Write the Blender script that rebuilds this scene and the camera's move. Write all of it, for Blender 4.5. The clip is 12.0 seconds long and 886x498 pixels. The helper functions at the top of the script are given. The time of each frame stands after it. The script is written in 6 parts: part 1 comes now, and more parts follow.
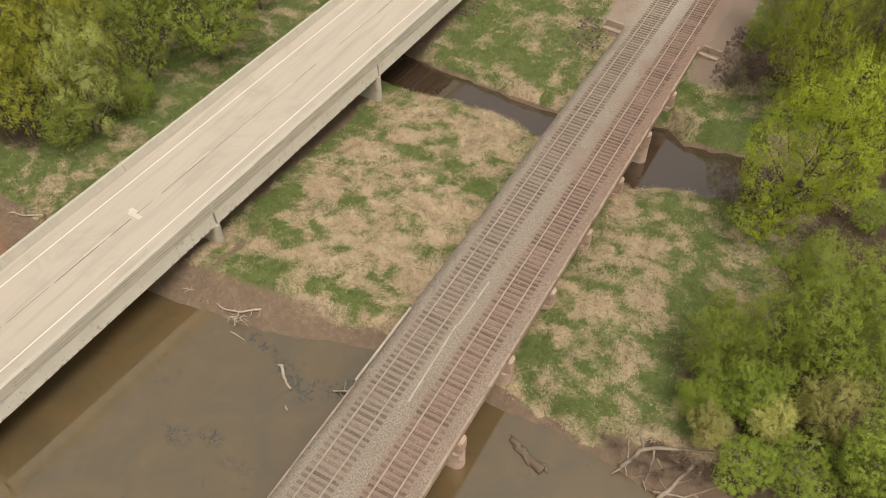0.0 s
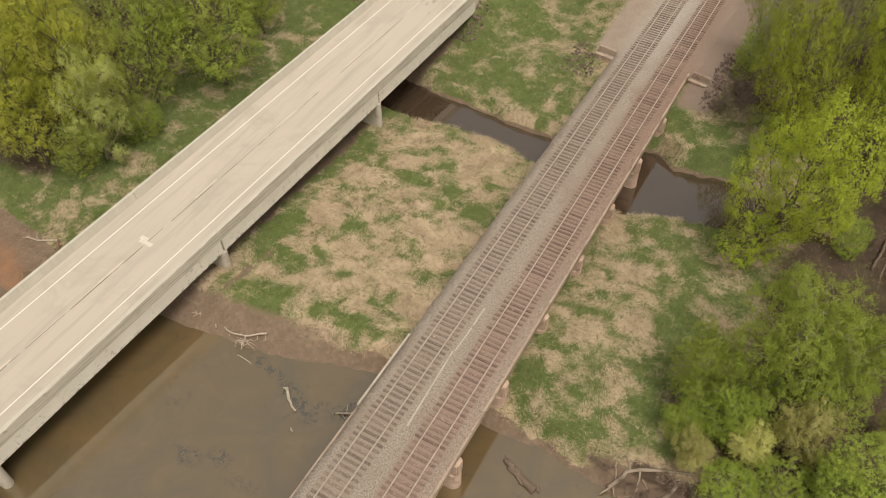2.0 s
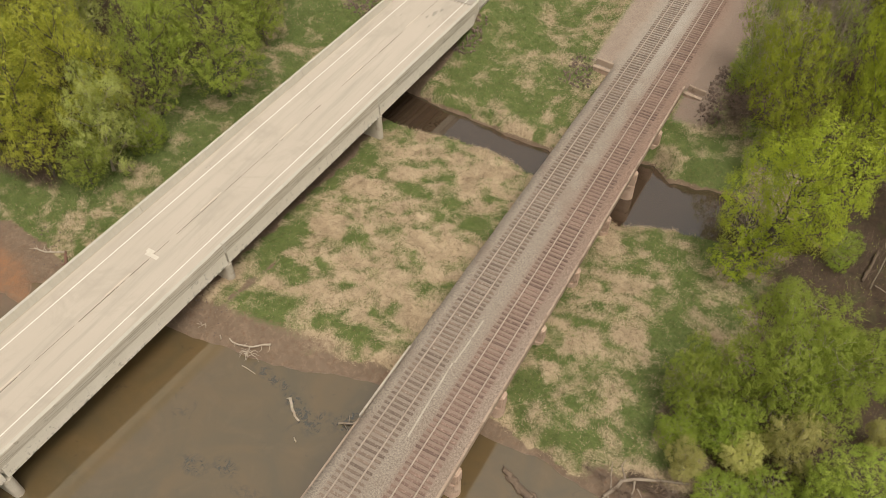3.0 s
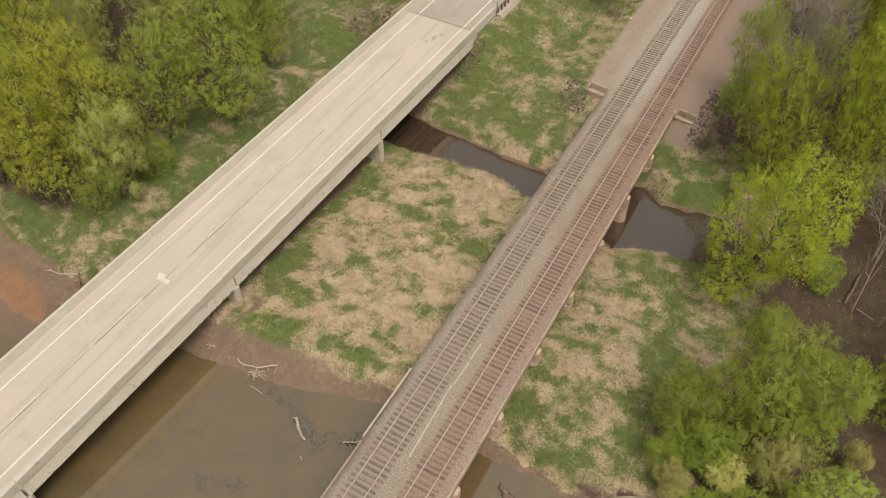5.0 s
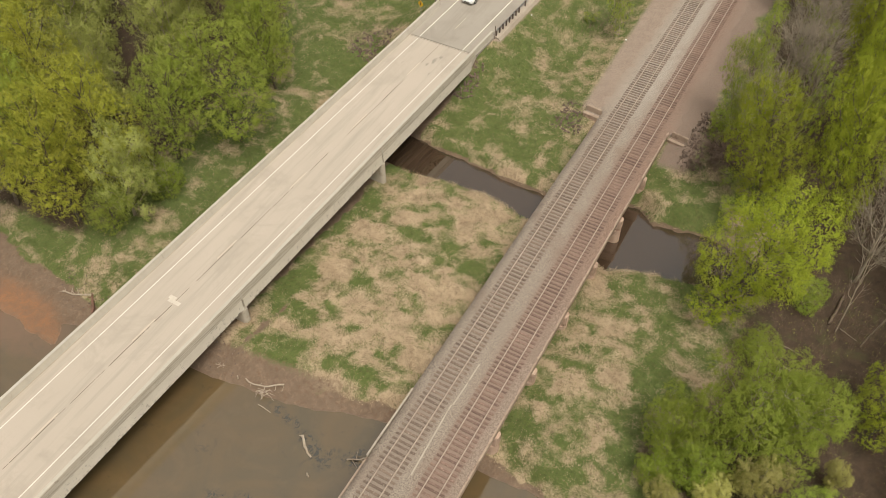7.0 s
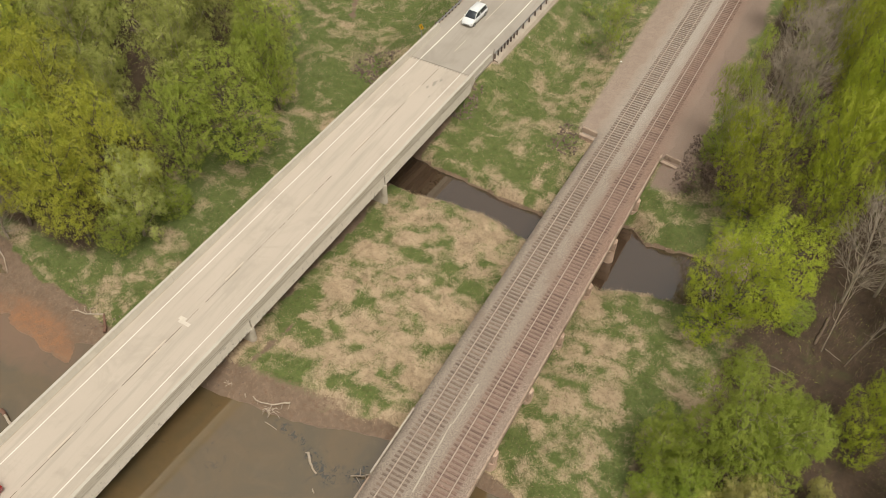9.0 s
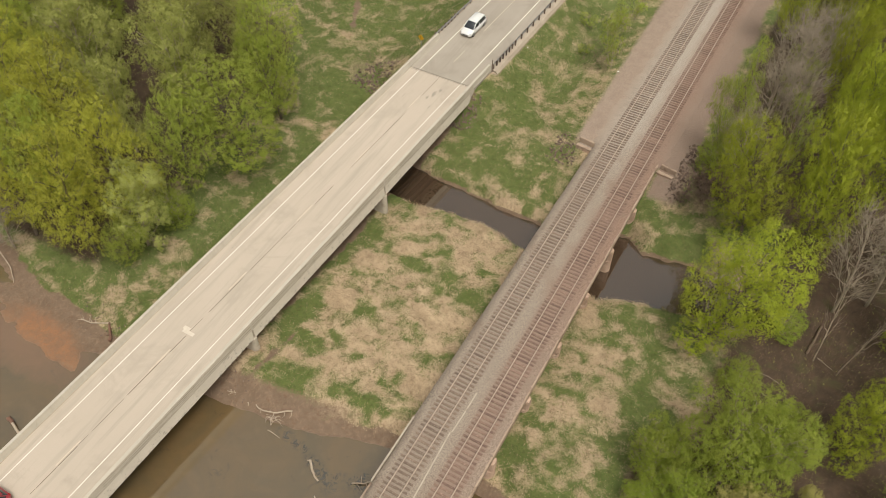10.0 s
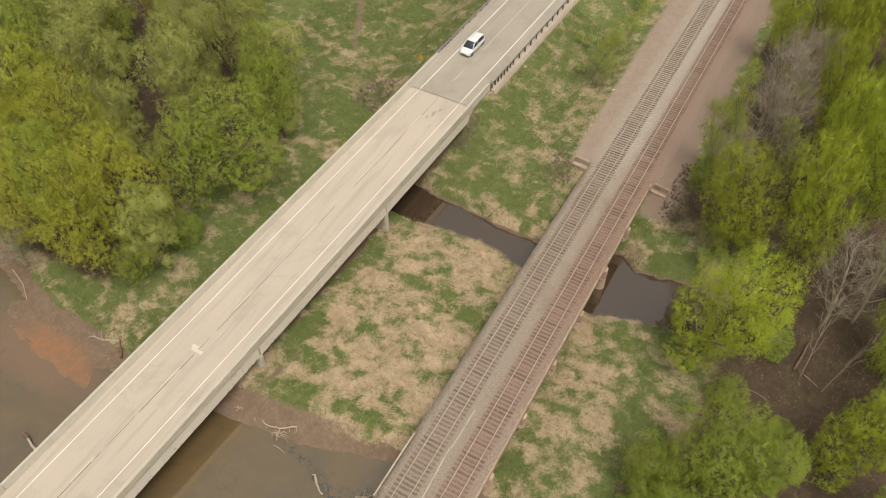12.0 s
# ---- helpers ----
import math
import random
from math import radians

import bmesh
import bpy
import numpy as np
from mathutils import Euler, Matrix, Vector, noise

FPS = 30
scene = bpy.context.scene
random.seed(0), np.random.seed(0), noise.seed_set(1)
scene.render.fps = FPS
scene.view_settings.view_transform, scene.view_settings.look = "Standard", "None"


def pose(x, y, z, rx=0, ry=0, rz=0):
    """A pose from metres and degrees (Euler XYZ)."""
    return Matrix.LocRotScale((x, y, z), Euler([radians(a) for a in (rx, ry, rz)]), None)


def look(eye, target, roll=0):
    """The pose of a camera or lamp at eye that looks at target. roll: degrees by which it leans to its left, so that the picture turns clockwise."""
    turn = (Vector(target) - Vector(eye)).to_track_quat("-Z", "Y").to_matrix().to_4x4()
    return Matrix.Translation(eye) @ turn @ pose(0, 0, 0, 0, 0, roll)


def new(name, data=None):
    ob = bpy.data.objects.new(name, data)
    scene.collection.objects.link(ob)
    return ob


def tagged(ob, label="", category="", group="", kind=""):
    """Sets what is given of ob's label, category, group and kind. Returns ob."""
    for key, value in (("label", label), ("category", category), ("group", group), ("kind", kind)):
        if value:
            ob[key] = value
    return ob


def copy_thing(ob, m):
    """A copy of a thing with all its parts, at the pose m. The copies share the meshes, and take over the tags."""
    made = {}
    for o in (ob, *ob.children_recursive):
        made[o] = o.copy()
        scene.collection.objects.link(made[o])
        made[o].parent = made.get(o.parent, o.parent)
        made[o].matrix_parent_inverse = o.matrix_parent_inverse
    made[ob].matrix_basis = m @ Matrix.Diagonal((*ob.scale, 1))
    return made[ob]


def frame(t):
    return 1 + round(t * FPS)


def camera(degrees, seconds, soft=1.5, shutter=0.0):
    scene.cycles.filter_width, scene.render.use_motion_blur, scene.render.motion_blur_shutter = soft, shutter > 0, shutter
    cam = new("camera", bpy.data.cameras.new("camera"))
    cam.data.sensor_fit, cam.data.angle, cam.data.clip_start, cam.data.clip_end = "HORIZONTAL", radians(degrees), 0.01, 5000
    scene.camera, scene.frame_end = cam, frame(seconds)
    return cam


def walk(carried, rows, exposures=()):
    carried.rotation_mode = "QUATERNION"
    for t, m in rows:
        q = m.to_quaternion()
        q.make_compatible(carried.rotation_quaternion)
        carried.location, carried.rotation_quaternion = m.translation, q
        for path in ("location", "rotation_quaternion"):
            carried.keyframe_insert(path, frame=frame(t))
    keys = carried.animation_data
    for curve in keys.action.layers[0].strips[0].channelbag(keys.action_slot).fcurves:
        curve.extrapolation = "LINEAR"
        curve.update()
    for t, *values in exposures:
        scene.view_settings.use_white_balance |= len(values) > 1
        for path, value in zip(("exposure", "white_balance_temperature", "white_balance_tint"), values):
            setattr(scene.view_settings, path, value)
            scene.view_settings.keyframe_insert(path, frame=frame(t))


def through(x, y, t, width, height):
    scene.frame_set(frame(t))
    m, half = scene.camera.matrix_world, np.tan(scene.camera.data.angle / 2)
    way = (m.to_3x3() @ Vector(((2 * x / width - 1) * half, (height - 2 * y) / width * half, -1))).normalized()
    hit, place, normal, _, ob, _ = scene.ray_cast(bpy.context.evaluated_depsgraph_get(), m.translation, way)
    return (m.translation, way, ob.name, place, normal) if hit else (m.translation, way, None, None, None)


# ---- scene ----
cam = camera(59.1, 12.0, soft=0.9)
METRES, EYE, TILT, LEAN, TURN = 24.75, 53.4, -47.0, 0.0, 29.55
EAST = 17.1
ROWS = [
    (0.0, 0.0, 0.0, 0.0, 0.0, 0.0, -0.0),
    (0.5, 0.0029, -0.0315, 0.0284, -0.0, -0.08, -0.0),
    (1.0, 0.0055, -0.063, 0.0566, 0.0, -0.15, -0.0),
    (1.5, 0.0078, -0.0938, 0.0837, 0.0, -0.21, -0.0),
    (2.0, 0.0085, -0.1261, 0.1112, 0.0, -0.27, -0.02),
    (2.5, 0.0071, -0.1583, 0.1388, -0.04, -0.34, -0.03),
    (3.0, 0.0056, -0.1903, 0.1653, -0.07, -0.38, -0.04),
    (5.0, 0.0017, -0.3172, 0.2781, -0.18, -0.66, -0.07),
    (5.5, 0.0007, -0.3486, 0.307, -0.2, -0.74, -0.07),
    (6.0, -0.0005, -0.3802, 0.3339, -0.23, -0.78, -0.06),
    (6.5, -0.0005, -0.4113, 0.3616, -0.22, -0.84, -0.05),
    (7.0, -0.0013, -0.4424, 0.3886, -0.23, -0.89, -0.05),
    (9.0, -0.0087, -0.5639, 0.4951, -0.33, -0.99, -0.13),
    (9.5, -0.0099, -0.5948, 0.5244, -0.36, -1.06, -0.14),
    (10.0, -0.0079, -0.6264, 0.5508, -0.36, -1.1, -0.13),
    (10.5, -0.0067, -0.6571, 0.5786, -0.34, -1.16, -0.12),
    (11.0, -0.0064, -0.688, 0.6079, -0.35, -1.23, -0.11),
    (11.5, -0.0053, -0.7158, 0.6337, -0.33, -1.28, -0.09),
    (12.0, -0.0059, -0.7465, 0.664, -0.35, -1.36, -0.1),
]
walk(cam, [(t, pose(EAST, 0, EYE, TILT, LEAN, TURN) @ pose(METRES * x, METRES * y, METRES * z, 90 + pitch, roll, yaw)) for t, x, y, z, yaw, pitch, roll in ROWS])

# ---- world, sun ----
SUN_ELEV, SUN_TURN = radians(66), radians(130)
world = bpy.data.worlds.new("overcast_sky")
scene.world = world
world.use_nodes = True
wn, wl = world.node_tree.nodes, world.node_tree.links
wn.clear()
sky = wn.new("ShaderNodeTexSky")
sky.sky_type, sky.sun_disc = "NISHITA", False
sky.sun_elevation, sky.sun_rotation = SUN_ELEV, SUN_TURN
sky.air_density, sky.dust_density, sky.ozone_density = 1.0, 4.0, 1.0
grey = wn.new("ShaderNodeHueSaturation")
grey.inputs["Saturation"].default_value = 0.12
warm = wn.new("ShaderNodeMix")
warm.data_type, warm.blend_type = "RGBA", "MULTIPLY"
warm.inputs[0].default_value = 1.0
warm.inputs[7].default_value = (0.97, 0.95, 0.86, 1)
bg = wn.new("ShaderNodeBackground")
bg.inputs["Strength"].default_value = 0.13
wout = wn.new("ShaderNodeOutputWorld")
wl.new(sky.outputs["Color"], grey.inputs["Color"])
wl.new(grey.outputs["Color"], warm.inputs[6])
wl.new(warm.outputs[2], bg.inputs["Color"])
wl.new(bg.outputs["Background"], wout.inputs["Surface"])

sun = new("sun", bpy.data.lights.new("sun", "SUN"))
sun.data.energy, sun.data.angle, sun.data.color = 1.62, radians(24), (1.0, 0.96, 0.88)
sun_dir = Vector((math.sin(SUN_TURN) * math.cos(SUN_ELEV), math.cos(SUN_TURN) * math.cos(SUN_ELEV), math.sin(SUN_ELEV)))
sun.matrix_world = look(sun_dir * 300, (0, 0, 0))
scene.view_settings.exposure = 0.29

# ---- materials ----
def node_mat(name):
    m = bpy.data.materials.new(name)
    m.use_nodes = True
    nt = m.node_tree
    return m, nt, nt.nodes["Principled BSDF"]


def noise_node(nt, scale, detail=4.0, rough=0.6, coords=None, distort=0.0):
    n = nt.nodes.new("ShaderNodeTexNoise")
    n.inputs["Scale"].default_value, n.inputs["Detail"].default_value = scale, detail
    n.inputs["Roughness"].default_value, n.inputs["Distortion"].default_value = rough, distort
    nt.links.new(coords or place_node(nt), n.inputs["Vector"])
    return n.outputs["Fac"]


def place_node(nt):
    return nt.nodes.new("ShaderNodeNewGeometry").outputs["Position"]


def ramp(nt, fac, lo, hi, a=0.0, b=1.0):
    """A number from lo to hi of fac, stretched to a..b and clamped."""
    n = nt.nodes.new("ShaderNodeMapRange")
    n.inputs[1].default_value, n.inputs[2].default_value = lo, hi
    n.inputs[3].default_value, n.inputs[4].default_value = a, b
    nt.links.new(fac, n.inputs[0])
    return n.outputs[0]


def blend(nt, fac, a, b, mode="MIX"):
    n = nt.nodes.new("ShaderNodeMix")
    n.data_type, n.blend_type = "RGBA", mode
    for slot, v in ((0, fac), (6, a), (7, b)):
        if isinstance(v, (tuple, list)):
            n.inputs[slot].default_value = (*v, 1) if len(v) == 3 else v
        elif isinstance(v, (int, float)):
            n.inputs[slot].default_value = v
        else:
            nt.links.new(v, n.inputs[slot])
    return n.outputs[2]


def calc(nt, op, a, b):
    n = nt.nodes.new("ShaderNodeMath")
    n.operation = op
    for slot, v in ((0, a), (1, b)):
        if isinstance(v, (int, float)):
            n.inputs[slot].default_value = v
        else:
            nt.links.new(v, n.inputs[slot])
    return n.outputs[0]


def bump(nt, bsdf, height, strength, distance=0.02):
    n = nt.nodes.new("ShaderNodeBump")
    n.inputs["Strength"].default_value, n.inputs["Distance"].default_value = strength, distance
    nt.links.new(height, n.inputs["Height"])
    nt.links.new(n.outputs["Normal"], bsdf.inputs["Normal"])


def stretched(nt, sx, sy, sz, turn=0.0):
    n = nt.nodes.new("ShaderNodeMapping")
    n.inputs["Scale"].default_value = (sx, sy, sz)
    n.inputs["Rotation"].default_value = (0, 0, turn)
    nt.links.new(place_node(nt), n.inputs["Vector"])
    return n.outputs["Vector"]


def rough_surface(name, light, dark, coarse, fine, rough=0.85, relief=0.4, stain=None, stain_scale=0.4, stain_at=0.55, spread=0.0, metal=0.0, streaks=None):
    """A weathered surface: two scales of tone, optional stains and streaks, and piece to piece variation."""
    m, nt, bsdf = node_mat(name)
    n1, n2 = noise_node(nt, coarse, 5), noise_node(nt, fine, 6, 0.7)
    col = blend(nt, ramp(nt, n1, 0.3, 0.7), light, dark)
    col = blend(nt, ramp(nt, n2, 0.35, 0.7, 0, 0.55), col, dark)
    if stain:
        n3 = noise_node(nt, stain_scale, 6, 0.65, distort=0.6)
        col = blend(nt, ramp(nt, n3, stain_at, stain_at + 0.16, 0, 0.8), col, stain)
    if streaks:
        n4 = noise_node(nt, 1.0, 5, 0.7, stretched(nt, *streaks[1]))
        col = blend(nt, ramp(nt, n4, 0.48, 0.68, 0, 0.85), col, streaks[0])
    if spread:
        info = nt.nodes.new("ShaderNodeObjectInfo")
        n = nt.nodes.new("ShaderNodeHueSaturation")
        nt.links.new(ramp(nt, info.outputs["Random"], 0, 1, 1 - spread, 1 + spread), n.inputs["Value"])
        nt.links.new(col, n.inputs["Color"])
        col = n.outputs["Color"]
    nt.links.new(col, bsdf.inputs["Base Color"])
    bsdf.inputs["Roughness"].default_value, bsdf.inputs["Metallic"].default_value = rough, metal
    bsdf.inputs["Specular IOR Level"].default_value = 0.3
    bump(nt, bsdf, n2, relief)
    return m


def leaf_mat(name, a, b, c, through=0.35):
    """Leaves: tone by leaf, by clump and by tree, with light coming through."""
    m, nt, bsdf = node_mat(name)
    geo, info = nt.nodes.new("ShaderNodeNewGeometry"), nt.nodes.new("ShaderNodeObjectInfo")
    col = blend(nt, geo.outputs["Random Per Island"], a, b)
    col = blend(nt, ramp(nt, noise_node(nt, 0.55, 3), 0.42, 0.66), col, c)
    col = blend(nt, ramp(nt, noise_node(nt, 1.1, 3, 0.5), 0.46, 0.70, 0, 0.4), col, tuple(0.66 * v for v in b))
    n = nt.nodes.new("ShaderNodeHueSaturation")
    nt.links.new(ramp(nt, info.outputs["Random"], 0, 1, 0.86, 1.22), n.inputs["Value"])
    nt.links.new(ramp(nt, info.outputs["Random"], 0, 1, 0.491, 0.502), n.inputs["Hue"])
    nt.links.new(col, n.inputs["Color"])
    nt.links.new(n.outputs["Color"], bsdf.inputs["Base Color"])
    bsdf.inputs["Roughness"].default_value = 0.6
    bsdf.inputs["Specular IOR Level"].default_value = 0.25
    glow = nt.nodes.new("ShaderNodeBsdfTranslucent")
    nt.links.new(n.outputs["Color"], glow.inputs["Color"])
    mix = nt.nodes.new("ShaderNodeMixShader")
    mix.inputs[0].default_value = through
    nt.links.new(bsdf.outputs[0], mix.inputs[1])
    nt.links.new(glow.outputs[0], mix.inputs[2])
    nt.links.new(mix.outputs[0], nt.nodes["Material Output"].inputs["Surface"])
    return m


def plain(name, colour, rough=0.5, metal=0.0, coat=0.0):
    m, nt, bsdf = node_mat(name)
    n = noise_node(nt, 9.0, 4)
    nt.links.new(blend(nt, ramp(nt, n, 0.3, 0.7), colour, tuple(0.82 * v for v in colour)), bsdf.inputs["Base Color"])
    bsdf.inputs["Roughness"].default_value, bsdf.inputs["Metallic"].default_value = rough, metal
    bsdf.inputs["Coat Weight"].default_value = coat
    return m


M_DECK = rough_surface("deck_concrete", (0.505, 0.425, 0.348), (0.458, 0.385, 0.312), 0.12, 7.0, 0.9, 0.15, stain=(0.385, 0.325, 0.26), stain_scale=0.16, streaks=((0.39, 0.335, 0.27), (1.1, 0.045, 1)))
M_PARAPET = rough_surface("parapet_concrete", (0.53, 0.475, 0.39), (0.46, 0.41, 0.335), 0.5, 9.0, 0.9, 0.3, stain=(0.36, 0.315, 0.25), stain_scale=0.5, stain_at=0.64, streaks=((0.44, 0.39, 0.32), (2.2, 2.2, 0.25)))
M_STAINED = rough_surface("stained_concrete", (0.56, 0.49, 0.395), (0.48, 0.415, 0.33), 0.8, 9.0, 0.9, 0.3, stain=(0.17, 0.145, 0.115), stain_scale=1.6, stain_at=0.60, streaks=((0.21, 0.18, 0.14), (0.16, 0.16, 7.5)))
M_GIRDER = rough_surface("fascia_concrete", (0.67, 0.60, 0.50), (0.58, 0.515, 0.42), 0.5, 8.0, 0.9, 0.2, stain=(0.22, 0.185, 0.14), stain_scale=2.4, stain_at=0.57)


def drip_stains(m):
    """Dark spots where water drips along the lower edge of the outer girders."""
    nt = m.node_tree
    bsdf = nt.nodes["Principled BSDF"]
    col = bsdf.inputs["Base Color"].links[0].from_socket
    pos = nt.nodes.new("ShaderNodeSeparateXYZ")
    nt.links.new(place_node(nt), pos.inputs[0])
    under = calc(nt, "SUBTRACT", pos.outputs[2], calc(nt, "ADD", calc(nt, "MULTIPLY", pos.outputs[1], 0.0371), 4.216))
    spots = ramp(nt, noise_node(nt, 2.6, 4, 0.6, stretched(nt, 1, 1, 0.5)), 0.52, 0.62)
    low = calc(nt, "MULTIPLY", ramp(nt, under, -1.50, -1.78), spots)
    nt.links.new(blend(nt, calc(nt, "MULTIPLY", low, 0.9), col, (0.06, 0.048, 0.036)), bsdf.inputs["Base Color"])


drip_stains(M_GIRDER)
# girder concrete with the deep shade under the deck put into its colour
M_SHADED_SOFFIT = rough_surface("shaded_soffit_concrete", (0.27, 0.235, 0.19), (0.21, 0.18, 0.145), 0.5, 8.0, 0.95, 0.2)
M_PIER = rough_surface("pier_concrete", (0.57, 0.50, 0.41), (0.43, 0.37, 0.29), 0.6, 8.0, 0.9, 0.3, stain=(0.27, 0.20, 0.145), stain_scale=0.5, stain_at=0.58)
M_OLD_PIER = rough_surface("old_pier_concrete", (0.58, 0.425, 0.325), (0.44, 0.30, 0.22), 0.7, 8.0, 0.95, 0.5, stain=(0.20, 0.13, 0.09), stain_scale=0.8, stain_at=0.52)
M_RAIL_DECK = rough_surface("rail_deck_concrete", (0.44, 0.335, 0.25), (0.32, 0.23, 0.17), 0.5, 7.0, 0.95, 0.5, stain=(0.17, 0.11, 0.075), stain_scale=0.7, stain_at=0.52)
M_KERB = rough_surface("kerb_concrete", (0.50, 0.425, 0.34), (0.38, 0.315, 0.25), 0.8, 8.0, 0.9, 0.4, stain=(0.28, 0.22, 0.17), stain_scale=0.8)
M_ASPHALT = rough_surface("worn_asphalt", (0.385, 0.335, 0.275), (0.335, 0.29, 0.24), 0.15, 14.0, 0.92, 0.25, stain=(0.29, 0.25, 0.205), stain_scale=0.2, streaks=((0.31, 0.268, 0.22), (1.0, 0.04, 1)))
M_SHOULDER = rough_surface("gravel_shoulder", (0.44, 0.37, 0.29), (0.34, 0.275, 0.21), 0.6, 10.0, 0.95, 0.6)
M_WHITE_LINE = rough_surface("worn_white_line", (0.74, 0.70, 0.615), (0.64, 0.59, 0.505), 0.8, 12.0, 0.8, 0.1, stain=(0.60, 0.55, 0.46), stain_scale=1.2, stain_at=0.66)
M_YELLOW_LINE = rough_surface("faded_yellow_line", (0.51, 0.425, 0.315), (0.46, 0.385, 0.295), 0.9, 10.0, 0.8, 0.1, stain=(0.47, 0.41, 0.33), stain_scale=1.0, stain_at=0.48)
M_DECK_DASH = rough_surface("faded_deck_dash", (0.60, 0.505, 0.385), (0.555, 0.468, 0.365), 0.9, 10.0, 0.8, 0.1, stain=(0.49, 0.41, 0.33), stain_scale=1.0, stain_at=0.55)
M_JOINT = rough_surface("joint_dirt", (0.27, 0.215, 0.165), (0.20, 0.155, 0.12), 1.5, 9.0, 0.9, 0.2)
M_STAIN = rough_surface("stained_deck", (0.36, 0.315, 0.26), (0.30, 0.26, 0.21), 2.5, 9.0, 0.9, 0.1)
M_DRIFT = rough_surface("grey_driftwood", (0.42, 0.335, 0.255), (0.22, 0.165, 0.12), 1.5, 14.0, 0.9, 0.5)
M_PATCH = rough_surface("pale_mortar", (0.66, 0.60, 0.50), (0.55, 0.48, 0.395), 1.2, 9.0, 0.9, 0.2)
M_SEALANT = rough_surface("dark_sealant", (0.105, 0.075, 0.055), (0.17, 0.13, 0.10), 0.9, 9.0, 0.8, 0.1)
M_TIE = rough_surface("weathered_tie", (0.235, 0.170, 0.130), (0.155, 0.110, 0.083), 2.0, 22.0, 0.9, 0.5, stain=(0.40, 0.325, 0.26), stain_scale=4.5, stain_at=0.53, spread=0.20)
M_RED_TIE = rough_surface("rust_stained_tie", (0.235, 0.153, 0.118), (0.16, 0.102, 0.078), 2.0, 22.0, 0.9, 0.5, stain=(0.33, 0.23, 0.178), stain_scale=4.5, stain_at=0.50, spread=0.22)
M_RAIL = rough_surface("rail_steel", (0.45, 0.36, 0.285), (0.34, 0.265, 0.205), 1.5, 20.0, 0.5, 0.1)
M_STEEL = rough_surface("galvanised_steel", (0.36, 0.35, 0.33), (0.25, 0.24, 0.225), 1.5, 15.0, 0.5, 0.1, metal=0.6)
M_POST = rough_surface("weathered_post", (0.20, 0.15, 0.115), (0.12, 0.088, 0.07), 2.0, 15.0, 0.9, 0.4, spread=0.3)
M_BARK = rough_surface("bark", (0.19, 0.15, 0.115), (0.11, 0.085, 0.065), 1.2, 14.0, 0.95, 0.7, spread=0.15)
M_PALE_BARK = rough_surface("bleached_wood", (0.54, 0.45, 0.355), (0.35, 0.27, 0.195), 2.5, 16.0, 0.9, 0.5)
M_GREY_TWIG = rough_surface("grey_twig", (0.44, 0.365, 0.28), (0.31, 0.25, 0.185), 1.5, 14.0, 0.95, 0.5)
M_BROWN_TWIG = rough_surface("brown_twig", (0.27, 0.19, 0.14), (0.16, 0.11, 0.08), 1.2, 9.0, 0.95, 0.3)
M_DARK_LOG = rough_surface("sodden_log", (0.21, 0.145, 0.10), (0.12, 0.085, 0.06), 1.5, 14.0, 0.8, 0.6)
M_RED_LOG = rough_surface("reddish_log_end", (0.26, 0.14, 0.095), (0.13, 0.07, 0.048), 1.5, 14.0, 0.85, 0.6)
M_ROCK = rough_surface("riprap_rock", (0.23, 0.165, 0.125), (0.11, 0.076, 0.058), 1.2, 9.0, 0.95, 0.8, stain=(0.36, 0.275, 0.215), stain_scale=0.9)
M_LEAF_LIME = leaf_mat("lime_leaves", (0.350, 0.405, 0.034), (0.297, 0.354, 0.030), (0.385, 0.420, 0.041), 0.36)
M_LEAF_GREEN = leaf_mat("spring_leaves", (0.325, 0.392, 0.059), (0.275, 0.343, 0.050), (0.364, 0.407, 0.072), 0.36)
M_LEAF_YELLOW = leaf_mat("yellowish_leaves", (0.415, 0.427, 0.050), (0.337, 0.356, 0.042), (0.425, 0.415, 0.061), 0.36)
M_LEAF_HAZE = leaf_mat("hazy_leaves", (0.286, 0.352, 0.048), (0.243, 0.309, 0.043), (0.320, 0.368, 0.060), 0.36)
M_LEAF_OLIVE = leaf_mat("olive_leaves", (0.365, 0.388, 0.104), (0.312, 0.336, 0.085), (0.388, 0.394, 0.120), 0.36)
M_LEAF_PALE = leaf_mat("pale_catkins", (0.500, 0.470, 0.150), (0.420, 0.405, 0.115), (0.550, 0.505, 0.185), 0.36)


def blade_mat(name, a, b, c, d):
    m, nt, bsdf = node_mat(name)
    geo = nt.nodes.new("ShaderNodeNewGeometry")
    col = blend(nt, geo.outputs["Random Per Island"], a, b)
    col = blend(nt, ramp(nt, noise_node(nt, 0.8, 4), 0.4, 0.65), col, c)
    col = blend(nt, ramp(nt, noise_node(nt, 2.3, 5, 0.6, distort=1.3), 0.49, 0.59, 0, 0.92), col, d)
    nt.links.new(col, bsdf.inputs["Base Color"])
    bsdf.inputs["Roughness"].default_value = 0.8
    bsdf.inputs["Specular IOR Level"].default_value = 0.15
    return m


M_BLADE_GREEN = blade_mat("green_blades", (0.14, 0.19, 0.046), (0.21, 0.24, 0.07), (0.105, 0.148, 0.036), (0.07, 0.09, 0.026))
M_BLADE_DRY = blade_mat("dry_blades", (0.52, 0.395, 0.255), (0.43, 0.32, 0.205), (0.55, 0.425, 0.28), (0.27, 0.19, 0.122))


